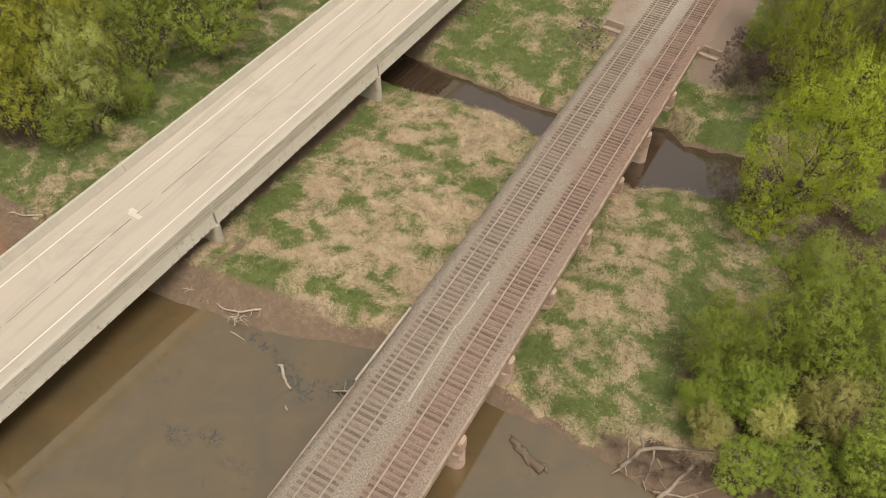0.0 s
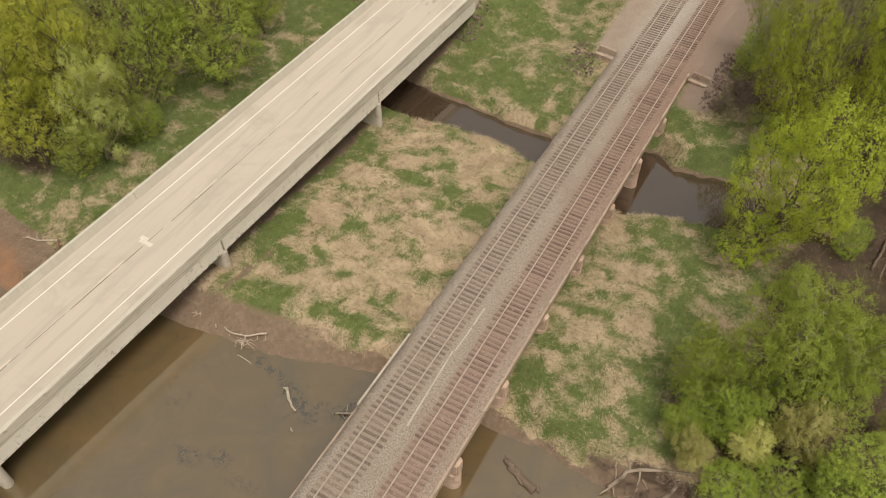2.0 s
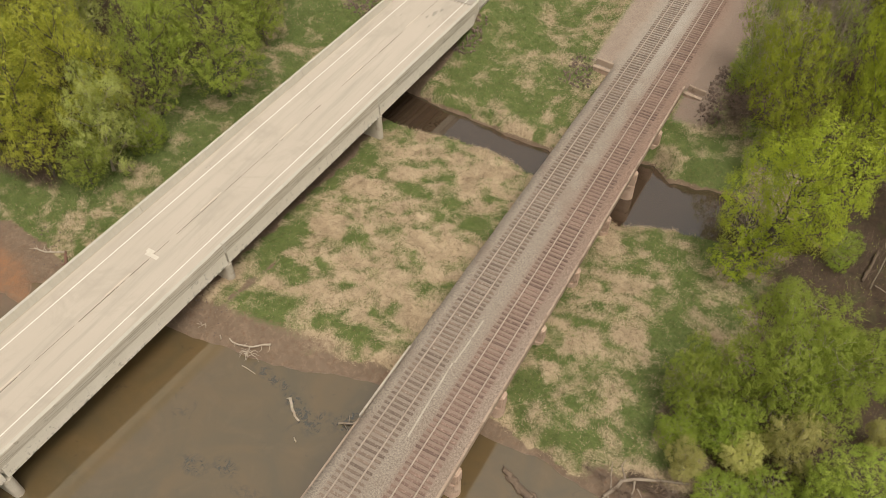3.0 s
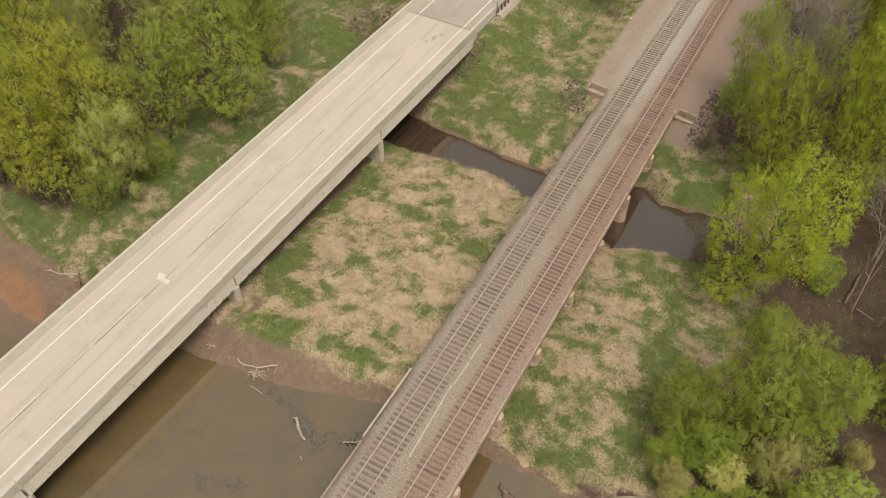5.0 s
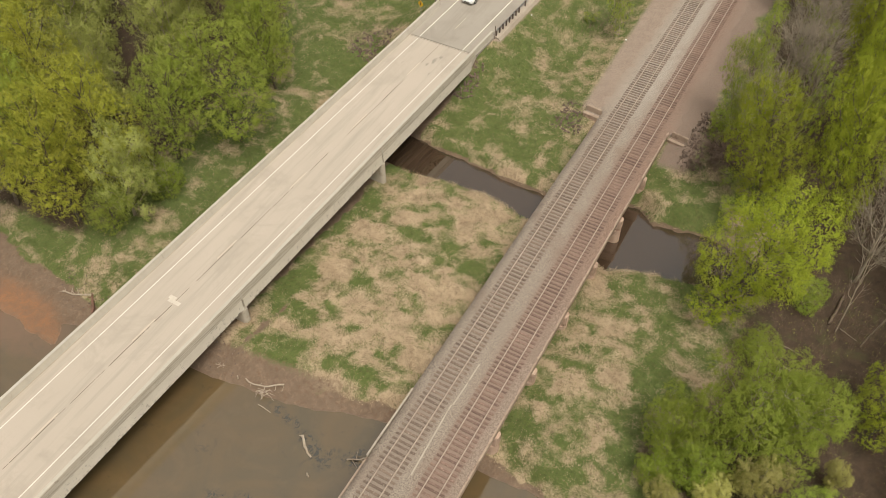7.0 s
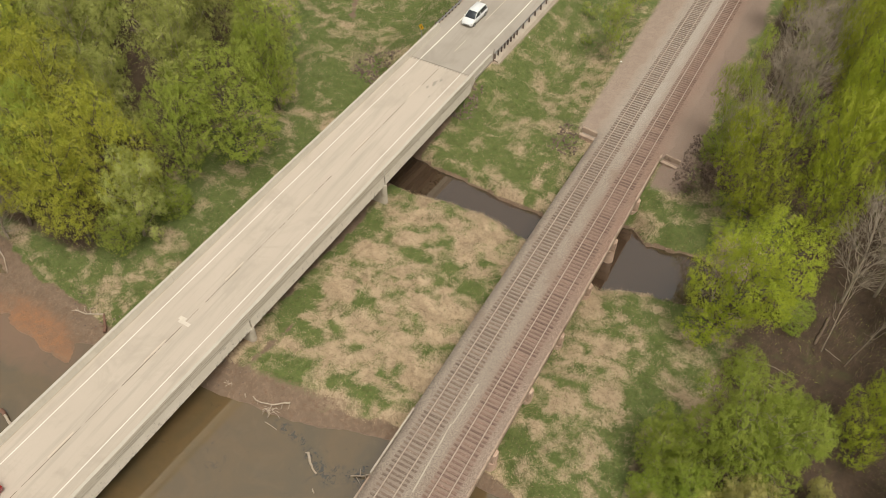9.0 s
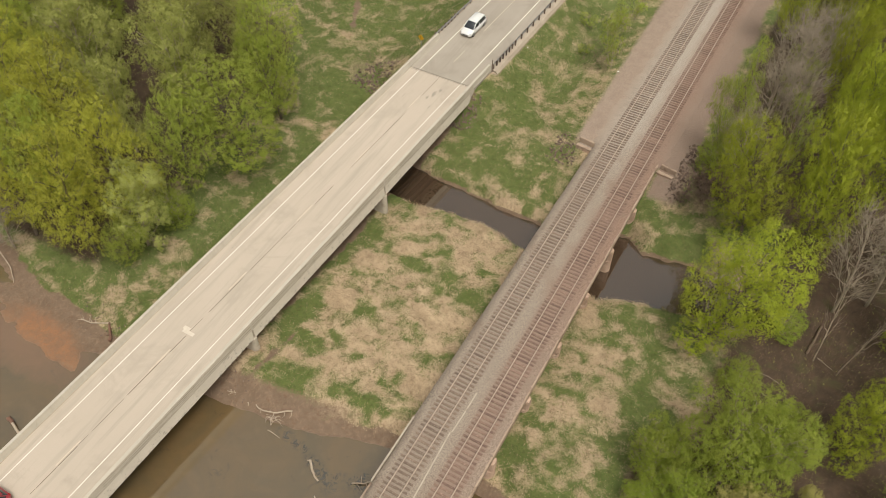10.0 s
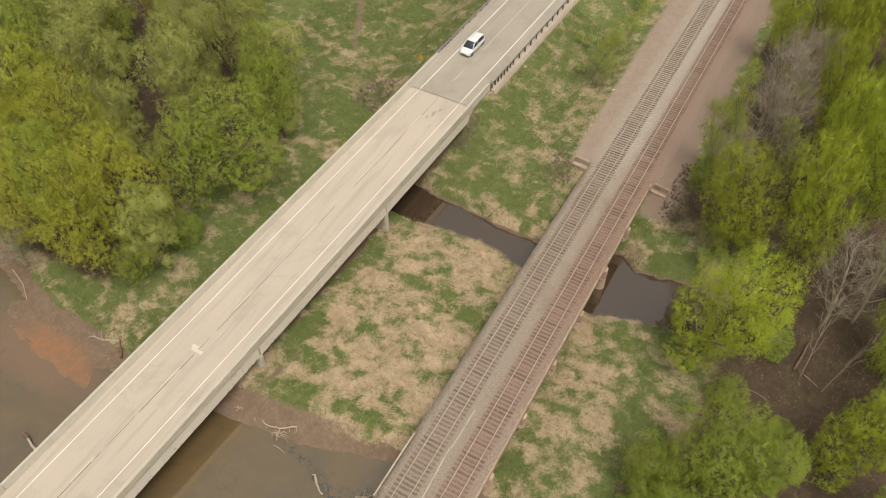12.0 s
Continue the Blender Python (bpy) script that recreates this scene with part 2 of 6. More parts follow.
def ground_mat():
    """Bare earth, straw and turf by the sheet's own zones, broken up finely."""
    m, nt, bsdf = node_mat("ground")
    za, zb = nt.nodes.new("ShaderNodeAttribute"), nt.nodes.new("ShaderNodeAttribute")
    za.attribute_name, zb.attribute_name = "zone_a", "zone_b"
    sa, sb = nt.nodes.new("ShaderNodeSeparateColor"), nt.nodes.new("ShaderNodeSeparateColor")
    nt.links.new(za.outputs["Color"], sa.inputs[0])
    nt.links.new(zb.outputs["Color"], sb.inputs[0])
    fine, mid, grain = noise_node(nt, 2.6, 6, 0.7), noise_node(nt, 0.9, 5, 0.65, distort=0.5), noise_node(nt, 9.0, 6, 0.7)
    swirl = noise_node(nt, 1.7, 6, 0.6, distort=1.4)

    def edge(mask, soft=0.5, width=0.12):
        n = calc(nt, "ADD", mask, calc(nt, "MULTIPLY", calc(nt, "SUBTRACT", fine, 0.5), soft))
        return ramp(nt, n, 0.5 - width, 0.5 + width)

    straw = blend(nt, ramp(nt, mid, 0.35, 0.65), (0.54, 0.41, 0.265), (0.43, 0.315, 0.20))
    straw = blend(nt, ramp(nt, swirl, 0.50, 0.66, 0, 0.75), straw, (0.23, 0.16, 0.10))
    straw = blend(nt, ramp(nt, grain, 0.46, 0.68, 0, 0.4), straw, (0.27, 0.19, 0.122))
    turf = blend(nt, ramp(nt, mid, 0.35, 0.65), (0.105, 0.142, 0.038), (0.165, 0.185, 0.062))
    turf = blend(nt, ramp(nt, swirl, 0.50, 0.62, 0, 0.55), turf, (0.085, 0.10, 0.033))
    turf = blend(nt, ramp(nt, grain, 0.45, 0.7, 0, 0.7), turf, (0.085, 0.10, 0.03))
    rag = calc(nt, "ADD", calc(nt, "MULTIPLY", calc(nt, "SUBTRACT", swirl, 0.5), 1.1), calc(nt, "MULTIPLY", calc(nt, "SUBTRACT", grain, 0.5), 0.8))
    col = blend(nt, ramp(nt, calc(nt, "ADD", sa.outputs[1], rag), 0.22, 0.82), straw, turf)
    litter = blend(nt, ramp(nt, mid, 0.35, 0.65), (0.105, 0.070, 0.047), (0.062, 0.043, 0.029))
    litter = blend(nt, ramp(nt, fine, 0.48, 0.60, 0, 0.7), litter, (0.05, 0.036, 0.024))
    litter = blend(nt, ramp(nt, grain, 0.52, 0.70, 0, 0.8), litter, (0.15, 0.105, 0.07))
    litter = blend(nt, ramp(nt, noise_node(nt, 0.45, 5, 0.6, distort=0.8), 0.54, 0.68, 0, 0.5), litter, (0.10, 0.105, 0.04))
    col = blend(nt, edge(sb.outputs[0], 0.8, 0.2), col, litter)
    mud = blend(nt, ramp(nt, mid, 0.35, 0.65), (0.215, 0.15, 0.103), (0.17, 0.118, 0.08))
    mud = blend(nt, ramp(nt, fine, 0.52, 0.66, 0, 0.75), mud, (0.145, 0.098, 0.065))
    mud = blend(nt, ramp(nt, swirl, 0.52, 0.66, 0, 0.6), mud, (0.29, 0.195, 0.13))
    col = blend(nt, edge(sa.outputs[0], 0.6, 0.14), col, mud)
    gravel = blend(nt, ramp(nt, mid, 0.35, 0.65), (0.385, 0.297, 0.232), (0.33, 0.25, 0.195))
    gravel = blend(nt, ramp(nt, grain, 0.45, 0.64, 0, 0.75), gravel, (0.20, 0.145, 0.11))
    pos = nt.nodes.new("ShaderNodeSeparateXYZ")
    nt.links.new(place_node(nt), pos.inputs[0])
    gravel = blend(nt, ramp(nt, pos.outputs[0], -2.0, 4.0), gravel, blend(nt, ramp(nt, grain, 0.45, 0.64, 0, 0.75), (0.270, 0.197, 0.153), (0.20, 0.145, 0.11)))
    col = blend(nt, edge(sa.outputs[2], 1.1, 0.22), col, gravel)
    orange = blend(nt, ramp(nt, mid, 0.35, 0.65), (0.36, 0.165, 0.078), (0.26, 0.145, 0.085))
    orange = blend(nt, ramp(nt, swirl, 0.45, 0.65, 0, 0.6), orange, (0.235, 0.14, 0.087))
    col = blend(nt, calc(nt, "MULTIPLY", edge(sb.outputs[1], 1.0, 0.5), 0.85), col, orange)
    nt.links.new(col, bsdf.inputs["Base Color"])
    bsdf.inputs["Roughness"].default_value = 0.92
    bsdf.inputs["Specular IOR Level"].default_value = 0.2
    bump(nt, bsdf, calc(nt, "ADD", grain, calc(nt, "MULTIPLY", fine, 1.5)), 0.9, 0.10)
    return m


def water_mat():
    m, nt, bsdf = node_mat("silty_water")
    a, b = noise_node(nt, 0.14, 5, 0.6, distort=1.0), noise_node(nt, 0.55, 5, 0.65, distort=0.8)
    pos = nt.nodes.new("ShaderNodeSeparateXYZ")
    nt.links.new(place_node(nt), pos.inputs[0])
    river = blend(nt, ramp(nt, a, 0.38, 0.62), (0.130, 0.085, 0.038), (0.106, 0.076, 0.038))
    river = blend(nt, ramp(nt, noise_node(nt, 0.3, 5, 0.6, distort=1.5), 0.52, 0.7, 0, 0.35), river, (0.15, 0.10, 0.05))
    col = blend(nt, ramp(nt, pos.outputs[1], 38, 52), river, (0.062, 0.039, 0.024))
    col = blend(nt, ramp(nt, b, 0.62, 0.74, 0, 0.55), col, (0.06, 0.046, 0.03))
    # sunken brush and weed darkening the shallows
    c = noise_node(nt, 1.5, 6, 0.65, distort=1.2)
    for cx, cy, rx, ry, slope, amount in ((-15.6, 16.4, 1.7, 1.1, 0.0, 0.65), (-13.2, 17.5, 1.5, 1.0, 0.0, 0.7), (-15.4, 26.4, 2.8, 0.8, -0.15, 0.75), (-11.2, 25.0, 2.6, 1.0, -0.3, 0.85), (-9.0, 24.6, 2.0, 1.6, 0.2, 0.7), (-6.5, 26.0, 1.6, 1.6, 0.0, 0.85), (-10.2, 16.6, 2.4, 0.7, 0.1, 0.45), (-20.0, 19.8, 1.2, 0.5, 0.0, 0.4)):
        ux = calc(nt, "MULTIPLY", calc(nt, "ADD", pos.outputs[0], -cx), 1 / rx)
        uy = calc(nt, "MULTIPLY", calc(nt, "ADD", calc(nt, "ADD", pos.outputs[1], -cy), calc(nt, "MULTIPLY", calc(nt, "ADD", pos.outputs[0], -cx), -slope)), 1 / ry)
        spot = calc(nt, "ADD", calc(nt, "MULTIPLY", ux, ux), calc(nt, "MULTIPLY", uy, uy))
        spot = calc(nt, "MULTIPLY", ramp(nt, spot, 1.0, 0.2), ramp(nt, c, 0.46, 0.60, 0, amount))
        col = blend(nt, spot, col, (0.048, 0.042, 0.031))
    # ochre silt clouding the shallows by the bar
    dx, dy = calc(nt, "MULTIPLY", calc(nt, "ADD", pos.outputs[0], 50.0), 0.085), calc(nt, "MULTIPLY", calc(nt, "ADD", pos.outputs[1], -21.5), 0.24)
    near = calc(nt, "ADD", calc(nt, "MULTIPLY", dx, dx), calc(nt, "MULTIPLY", dy, dy))
    near = calc(nt, "ADD", near, calc(nt, "MULTIPLY", calc(nt, "SUBTRACT", b, 0.5), 1.2))
    col = blend(nt, ramp(nt, near, 1.1, 0.1, 0, 0.7), col, (0.20, 0.108, 0.058))
    nt.links.new(col, bsdf.inputs["Base Color"])
    bsdf.inputs["Roughness"].default_value, bsdf.inputs["IOR"].default_value = 0.02, 2.25
    bsdf.inputs["Specular IOR Level"].default_value = 0.5
    bump(nt, bsdf, noise_node(nt, 1.6, 2), 0.03, 0.05)
    return m


def ballast_mat():
    """Crushed stone: grey by one track, rust-red by the other, with a worn brown strip."""
    m, nt, bsdf = node_mat("ballast")
    pos = nt.nodes.new("ShaderNodeSeparateXYZ")
    nt.links.new(place_node(nt), pos.inputs[0])
    big, stones = noise_node(nt, 0.35, 5), noise_node(nt, 7.0, 6, 0.85)
    across = calc(nt, "ADD", pos.outputs[0], calc(nt, "MULTIPLY", calc(nt, "SUBTRACT", big, 0.5), 3.0))
    grey_c = blend(nt, ramp(nt, stones, 0.4, 0.63), (0.39, 0.32, 0.255), (0.165, 0.13, 0.102))
    red_c = blend(nt, ramp(nt, stones, 0.4, 0.63), (0.335, 0.225, 0.17), (0.135, 0.084, 0.062))
    col = blend(nt, calc(nt, "MULTIPLY", ramp(nt, across, -0.3, 1.9), ramp(nt, pos.outputs[1], 36, 62, 0.4, 1)), grey_c, red_c)
    col = blend(nt, ramp(nt, big, 0.52, 0.7, 0, 0.6), col, (0.24, 0.18, 0.138))
    # brown fines packed between the ties
    for cx, lo, fines in ((2.15, 0.7, (0.262, 0.205, 0.162)), (-2.12, 0.8, (0.265, 0.182, 0.142))):
        off = calc(nt, "ADD", calc(nt, "ABSOLUTE", calc(nt, "ADD", pos.outputs[0], cx), 0), calc(nt, "MULTIPLY", calc(nt, "SUBTRACT", big, 0.5), 0.8))
        packed = calc(nt, "MULTIPLY", ramp(nt, off, 1.55, 1.15, 0, lo), ramp(nt, pos.outputs[1], 92, 78, 0.3, 1))
        col = blend(nt, calc(nt, "MULTIPLY", packed, ramp(nt, stones, 0.35, 0.62, 1.0, 0.55)), col, fines)
    ragged = calc(nt, "MULTIPLY", calc(nt, "SUBTRACT", noise_node(nt, 1.1, 6, 0.7), 0.5), 2.6)
    toe = calc(nt, "ADD", calc(nt, "ABSOLUTE", pos.outputs[0], 0), ragged)
    toe = calc(nt, "MULTIPLY", ramp(nt, toe, 3.3, 5.0), ramp(nt, pos.outputs[1], 79, 84))
    dusty = blend(nt, ramp(nt, pos.outputs[0], -2.0, 4.0), (0.37, 0.285, 0.222), (0.270, 0.197, 0.153))
    col = blend(nt, toe, col, blend(nt, ramp(nt, noise_node(nt, 9.0, 6, 0.7), 0.45, 0.64, 0, 0.75), dusty, (0.20, 0.145, 0.11)))
    fresh = calc(nt, "MULTIPLY", ramp(nt, calc(nt, "ABSOLUTE", calc(nt, "ADD", pos.outputs[0], calc(nt, "ADD", ragged, 1.4)), 0), 4.0, 1.3), ramp(nt, pos.outputs[1], 74, 88))
    col = blend(nt, calc(nt, "MULTIPLY", fresh, ramp(nt, stones, 0.3, 0.6, 0.8, 0.2)), col, (0.46, 0.405, 0.345))
    nt.links.new(col, bsdf.inputs["Base Color"])
    bsdf.inputs["Roughness"].default_value = 0.95
    bsdf.inputs["Specular IOR Level"].default_value = 0.2
    bump(nt, bsdf, stones, 0.9, 0.05)
    return m


M_GROUND, M_WATER, M_BALLAST = ground_mat(), water_mat(), ballast_mat()


# ---- building helpers ----
def part(name, mesh, material, parent=None, label=""):
    """Links a mesh or bmesh as one object, under a thing if one is given."""
    if isinstance(mesh, bmesh.types.BMesh):
        data = bpy.data.meshes.new(name)
        mesh.to_mesh(data)
        mesh.free()
        mesh = data
    if material and not mesh.materials:
        mesh.materials.append(material)
    ob = new(name, mesh)
    if parent:
        ob.parent = parent
    return tagged(ob, label)


def mesh_of(name, verts, faces, smooth=False):
    data = bpy.data.meshes.new(name)
    data.from_pydata([tuple(v) for v in verts], [], faces)
    if smooth:
        data.polygons.foreach_set("use_smooth", [True] * len(data.polygons))
    data.update()
    return data


def tri_mesh(name, verts, size):
    """Loose polygons of that many corners each, from an array of corners."""
    data = bpy.data.meshes.new(name)
    n = len(verts)
    data.vertices.add(n)
    data.vertices.foreach_set("co", np.asarray(verts, np.float32).ravel())
    data.loops.add(n)
    data.loops.foreach_set("vertex_index", np.arange(n, dtype=np.int32))
    data.polygons.add(n // size)
    data.polygons.foreach_set("loop_start", np.arange(0, n, size, dtype=np.int32))
    data.update(calc_edges=True)
    return data


def box(bm, x0, x1, y0, y1, z0, z1, bevel=0.0):
    made = bmesh.ops.create_cube(bm, size=1.0, matrix=Matrix.LocRotScale(((x0 + x1) / 2, (y0 + y1) / 2, (z0 + z1) / 2), None, (x1 - x0, y1 - y0, z1 - z0)))
    if bevel:
        edges = list({e for v in made["verts"] for e in v.link_edges})
        bmesh.ops.bevel(bm, geom=edges, offset=bevel, segments=2, affect="EDGES")
    return made


def box_mesh(x0, x1, y0, y1, z0, z1, bevel=0.0):
    bm = bmesh.new()
    box(bm, x0, x1, y0, y1, z0, z1, bevel)
    return bm


def empty(name, at, label, category, group="", kind=""):
    ob = new(name)
    ob.location = at
    ob.empty_display_size = 0.5
    return tagged(ob, label, category, group, kind)


def child(name, mesh, material, parent, label=""):
    """A part whose mesh is given in world coordinates."""
    ob = part(name, mesh, material, parent, label)
    ob.matrix_parent_inverse = Matrix.Translation(-Vector(parent.location))
    return ob


# ---- the lie of the land ----
def smooth(a, b, v):
    t = np.clip((v - a) / (b - a), 0, 1)
    return t * t * (3 - 2 * t)


LATTICE = np.random.RandomState(7).rand(256, 256)


def wave_noise(x, y, cell):
    """Smooth noise, 0 to 1, over cells of that many metres."""
    u, v = np.asarray(x) / cell + 57.3, np.asarray(y) / cell + 91.7
    i, j = np.floor(u).astype(int), np.floor(v).astype(int)
    fu, fv = u - i, v - j
    fu, fv = fu * fu * (3 - 2 * fu), fv * fv * (3 - 2 * fv)
    g = lambda a, b: LATTICE[a % 256, b % 256]
    return (g(i, j) * (1 - fu) + g(i + 1, j) * fu) * (1 - fv) + (g(i, j + 1) * (1 - fu) + g(i + 1, j + 1) * fu) * fv


def rough_noise(x, y, cell, octaves=3):
    total, norm = 0, 0
    for k in range(octaves):
        total = total + wave_noise(x + 13.1 * k, y - 7.7 * k, cell / 2**k) * 0.6**k
        norm += 0.6**k
    return total / norm


def road_x(y):
    return -30.12 + 0.0397 * (y - 40)


def road_z(y):
    return 5.70 + 0.0371 * (y - 40)


SHORE = ((-200, 30), (-90, 30), (-64, 28.5), (-52, 25.5), (-47, 25.6), (-42, 24.4), (-36, 24.6), (-26, 26.3), (-16, 27.5), (-7, 30.6), (4, 30.6), (9, 30.9), (14, 30.3), (22, 29.5), (45, 26), (200, 18))
BROOK_S = ((-36.5, 66), (-33, 64.0), (-22, 62.3), (-13.5, 63.6), (-6.5, 62.3), (0, 60.0), (5, 59.3), (9, 60.6), (14, 62.0), (20, 63.5), (27, 66))
BROOK_N = ((-36.5, 66.4), (-33, 69.5), (-22, 68.6), (-11, 67.5), (-6.5, 67.4), (0, 69.5), (5, 70.8), (7.5, 69.2), (14, 70.2), (20, 69), (27, 66.4))


def line_at(points, x):
    return np.interp(x, [p[0] for p in points], [p[1] for p in points])


def ochre(x, y):
    u, v = (x + 48.5) * 0.99 - (y - 22.8) * 0.12, (x + 48.5) * 0.12 + (y - 22.8) * 0.99
    d = np.exp(-((u / 6.5) ** 2 + ((v + 0.02 * u * u - 0.4) / 1.7) ** 2))
    return np.clip(1.5 * d * (0.1 + 1.5 * rough_noise(x * 1.2, y * 2 + x * 0.3, 3.0, 4)), 0, 1)


def land(x, y):
    """Height of the ground."""
    x, y = np.asarray(x, float), np.asarray(y, float)
    wob = rough_noise(x, y, 5.0)
    plat = 1.45 + 0.75 * smooth(3, 10, x) + 0.5 * smooth(-36, -44, x) + 2.4 * smooth(69, 81, y) + 0.3 * (wob - 0.5)
    plat = plat + 0.34 * (rough_noise(x + 40, y, 1.9) - 0.5)
    # river bank
    d = y - line_at(SHORE, x) + 0.9 * (rough_noise(x, y, 2.5) - 0.5)
    run = 4.6 - 2.4 * smooth(5, 9, x) + 3.0 * smooth(-34, -44, x)
    bank = np.where(d > 0, plat * smooth(0, 1, np.clip(d / run, 0, 1) * 0.92 + 0.04 * (d > 0)), 0)
    h = np.where(d > 0, np.minimum(plat, 0.02 + bank), np.maximum(-0.9, d * 0.25))
    far = -28 - y
    h = np.where(far > 0, np.minimum(2.2, far * 0.3), np.where(far > -4, np.maximum(h, far * 0.25), h))
    # brook
    jag = 1.1 * (rough_noise(x + 9, y, 2.2) - 0.5)
    s, n = line_at(BROOK_S, x) + jag, line_at(BROOK_N, x) + jag
    away = np.maximum(s - y, y - n)
    away = np.where((x < -36.5) | (x > 27), 9.0, away)
    cut = np.where(away < 0, np.maximum(-0.7, away * 0.6), 0.03 + away * (1.0 + 0.7 * wob))
    h = np.minimum(h, np.where(away < 5, cut, 99))
    # railway bank
    top = 4.25
    bank_e = top - np.maximum(0, x - 8.5) / 2.0 - np.maximum(0, 81.0 - y) / 1.3
    bank_w = top - np.maximum(0, -x - 8.0) / 3.0 - np.maximum(0, 81.0 - y) / 1.3
    rail = np.minimum(bank_e, bank_w) + 0.25 * (wob - 0.5) * smooth(5, 8, np.abs(x))
    h = np.maximum(h, np.where((y > 70), rail, -9))
    south = np.minimum(top - np.maximum(0, np.abs(x) - 6) / 1.6, top - np.maximum(0, y + 33) / 1.3)
    h = np.maximum(h, np.where(y < -20, south, -9))
    # road bank
    o = np.abs(x - road_x(y))
    road = road_z(np.minimum(y, 160)) - 0.30 - np.maximum(0, o - 6.0) / 2.2 - np.maximum(0, 81.0 - y) / 1.2 + 0.2 * (wob - 0.5) * smooth(6, 9, o)
    h = np.maximum(h, np.where(y > 70, road, -9))
    road_s = road_z(y) - 0.30 - np.maximum(0, o - 6.0) / 2.0 - np.maximum(0, y + 36) / 1.3
    h = np.maximum(h, np.where(y < -20, np.maximum(road_s, -0.9), -9))
    # bar of ochre silt
    mud_bar = np.exp(-(((x + 50) / 10.0) ** 2 + ((y - 25.2) / 2.0) ** 2))
    bar = 0.20 * np.maximum(ochre(x, y), 1.2 * mud_bar) * (0.4 + 0.9 * rough_noise(x, y, 2.4)) - 0.08
    h = np.maximum(h, np.where((x < -38) & (y < 28), bar, -9))
    return h


GREEN_FLAT = (
    (-25.3, 61.0, 2.2, 2.4), (-23.4, 53.4, 3.2, 1.8), (-24.8, 47.8, 1.5, 3.2), (-24.0, 40.6, 1.8, 3.4), (-23.6, 36.4, 1.5, 2.0), (-19.9, 32.6, 2.3, 1.5), (-18.8, 36.0, 0.9, 2.4), (-17.8, 42.9, 1.0, 1.6),
    (-14.4, 45.8, 1.3, 1.0), (-12.0, 50.4, 3.2, 0.9), (-7.2, 51.4, 1.5, 1.2), (-16.8, 52.5, 2.8, 0.9), (-11.4, 44.0, 1.2, 1.5), (-8.4, 41.4, 1.5, 0.8), (-14.7, 38.1, 0.8, 0.8), (-10.4, 36.0, 0.8, 0.8),
    (-9.0, 37.4, 0.6, 1.0), (-11.4, 33.2, 1.6, 0.9), (-14.6, 33.8, 1.3, 0.9), (-18.0, 39.0, 0.9, 0.6), (-7.8, 33.3, 0.6, 0.5), (-17.0, 61.0, 1.8, 0.8), (-7.4, 62.2, 1.0, 2.2), (-8.0, 55.2, 1.0, 0.7),
)
GREEN_BANKS = (
    (9.0, 56.6, 3.6, 1.3), (13.2, 58.8, 2.6, 2.0), (12.0, 54.6, 2.2, 1.0), (8.0, 52.8, 1.3, 0.9), (5.9, 34.7, 1.3, 2.0), (8.2, 36.2, 2.0, 1.2), (11.8, 35.2, 1.6, 1.2), (15.8, 43.0, 1.8, 5.0), (7.2, 40.0, 0.9, 0.9), (10.0, 46.8, 1.0, 0.8),
    (14.8, 50.0, 1.6, 4.0), (-20.2, 69.2, 3.4, 2.4), (-20.6, 76.5, 3.0, 4.0), (-14.5, 73.0, 4.0, 2.6), (-20.0, 84.5, 4.0, 3.0), (-38.2, 50.0, 3.2, 9.0), (-37.0, 40.0, 2.2, 4.0), (10.5, 71.5, 3.0, 2.0),
)
STRAW = (
    (-22.8, 58.6, 1.5, 1.3), (-19.6, 39.6, 1.4, 1.6), (-20.2, 44.4, 1.8, 1.3), (-16.7, 35.2, 0.9, 1.6), (-11.4, 40.0, 2.2, 2.2), (-8.6, 47.6, 2.2, 2.2), (-20.6, 50.2, 2.4, 0.9), (-10.4, 58.6, 3.0, 2.4), (-14.0, 31.8, 3.0, 1.0), (-6.8, 37.0, 1.4, 3.0),
    (-14.2, 80.0, 1.8, 1.2), (-12.6, 74.8, 1.0, 0.8), (-13.6, 68.4, 2.4, 0.8), (5.8, 54.4, 1.1, 1.8), (5.0, 46.0, 1.0, 4.0), (12.0, 45.2, 1.5, 1.2), (5.8, 37.2, 1.0, 1.3), (7.0, 42.2, 1.4, 1.4), (12.8, 37.4, 1.0, 1.2), (13.4, 50.2, 1.2, 0.9), (9.0, 51.0, 3.0, 0.7),
)


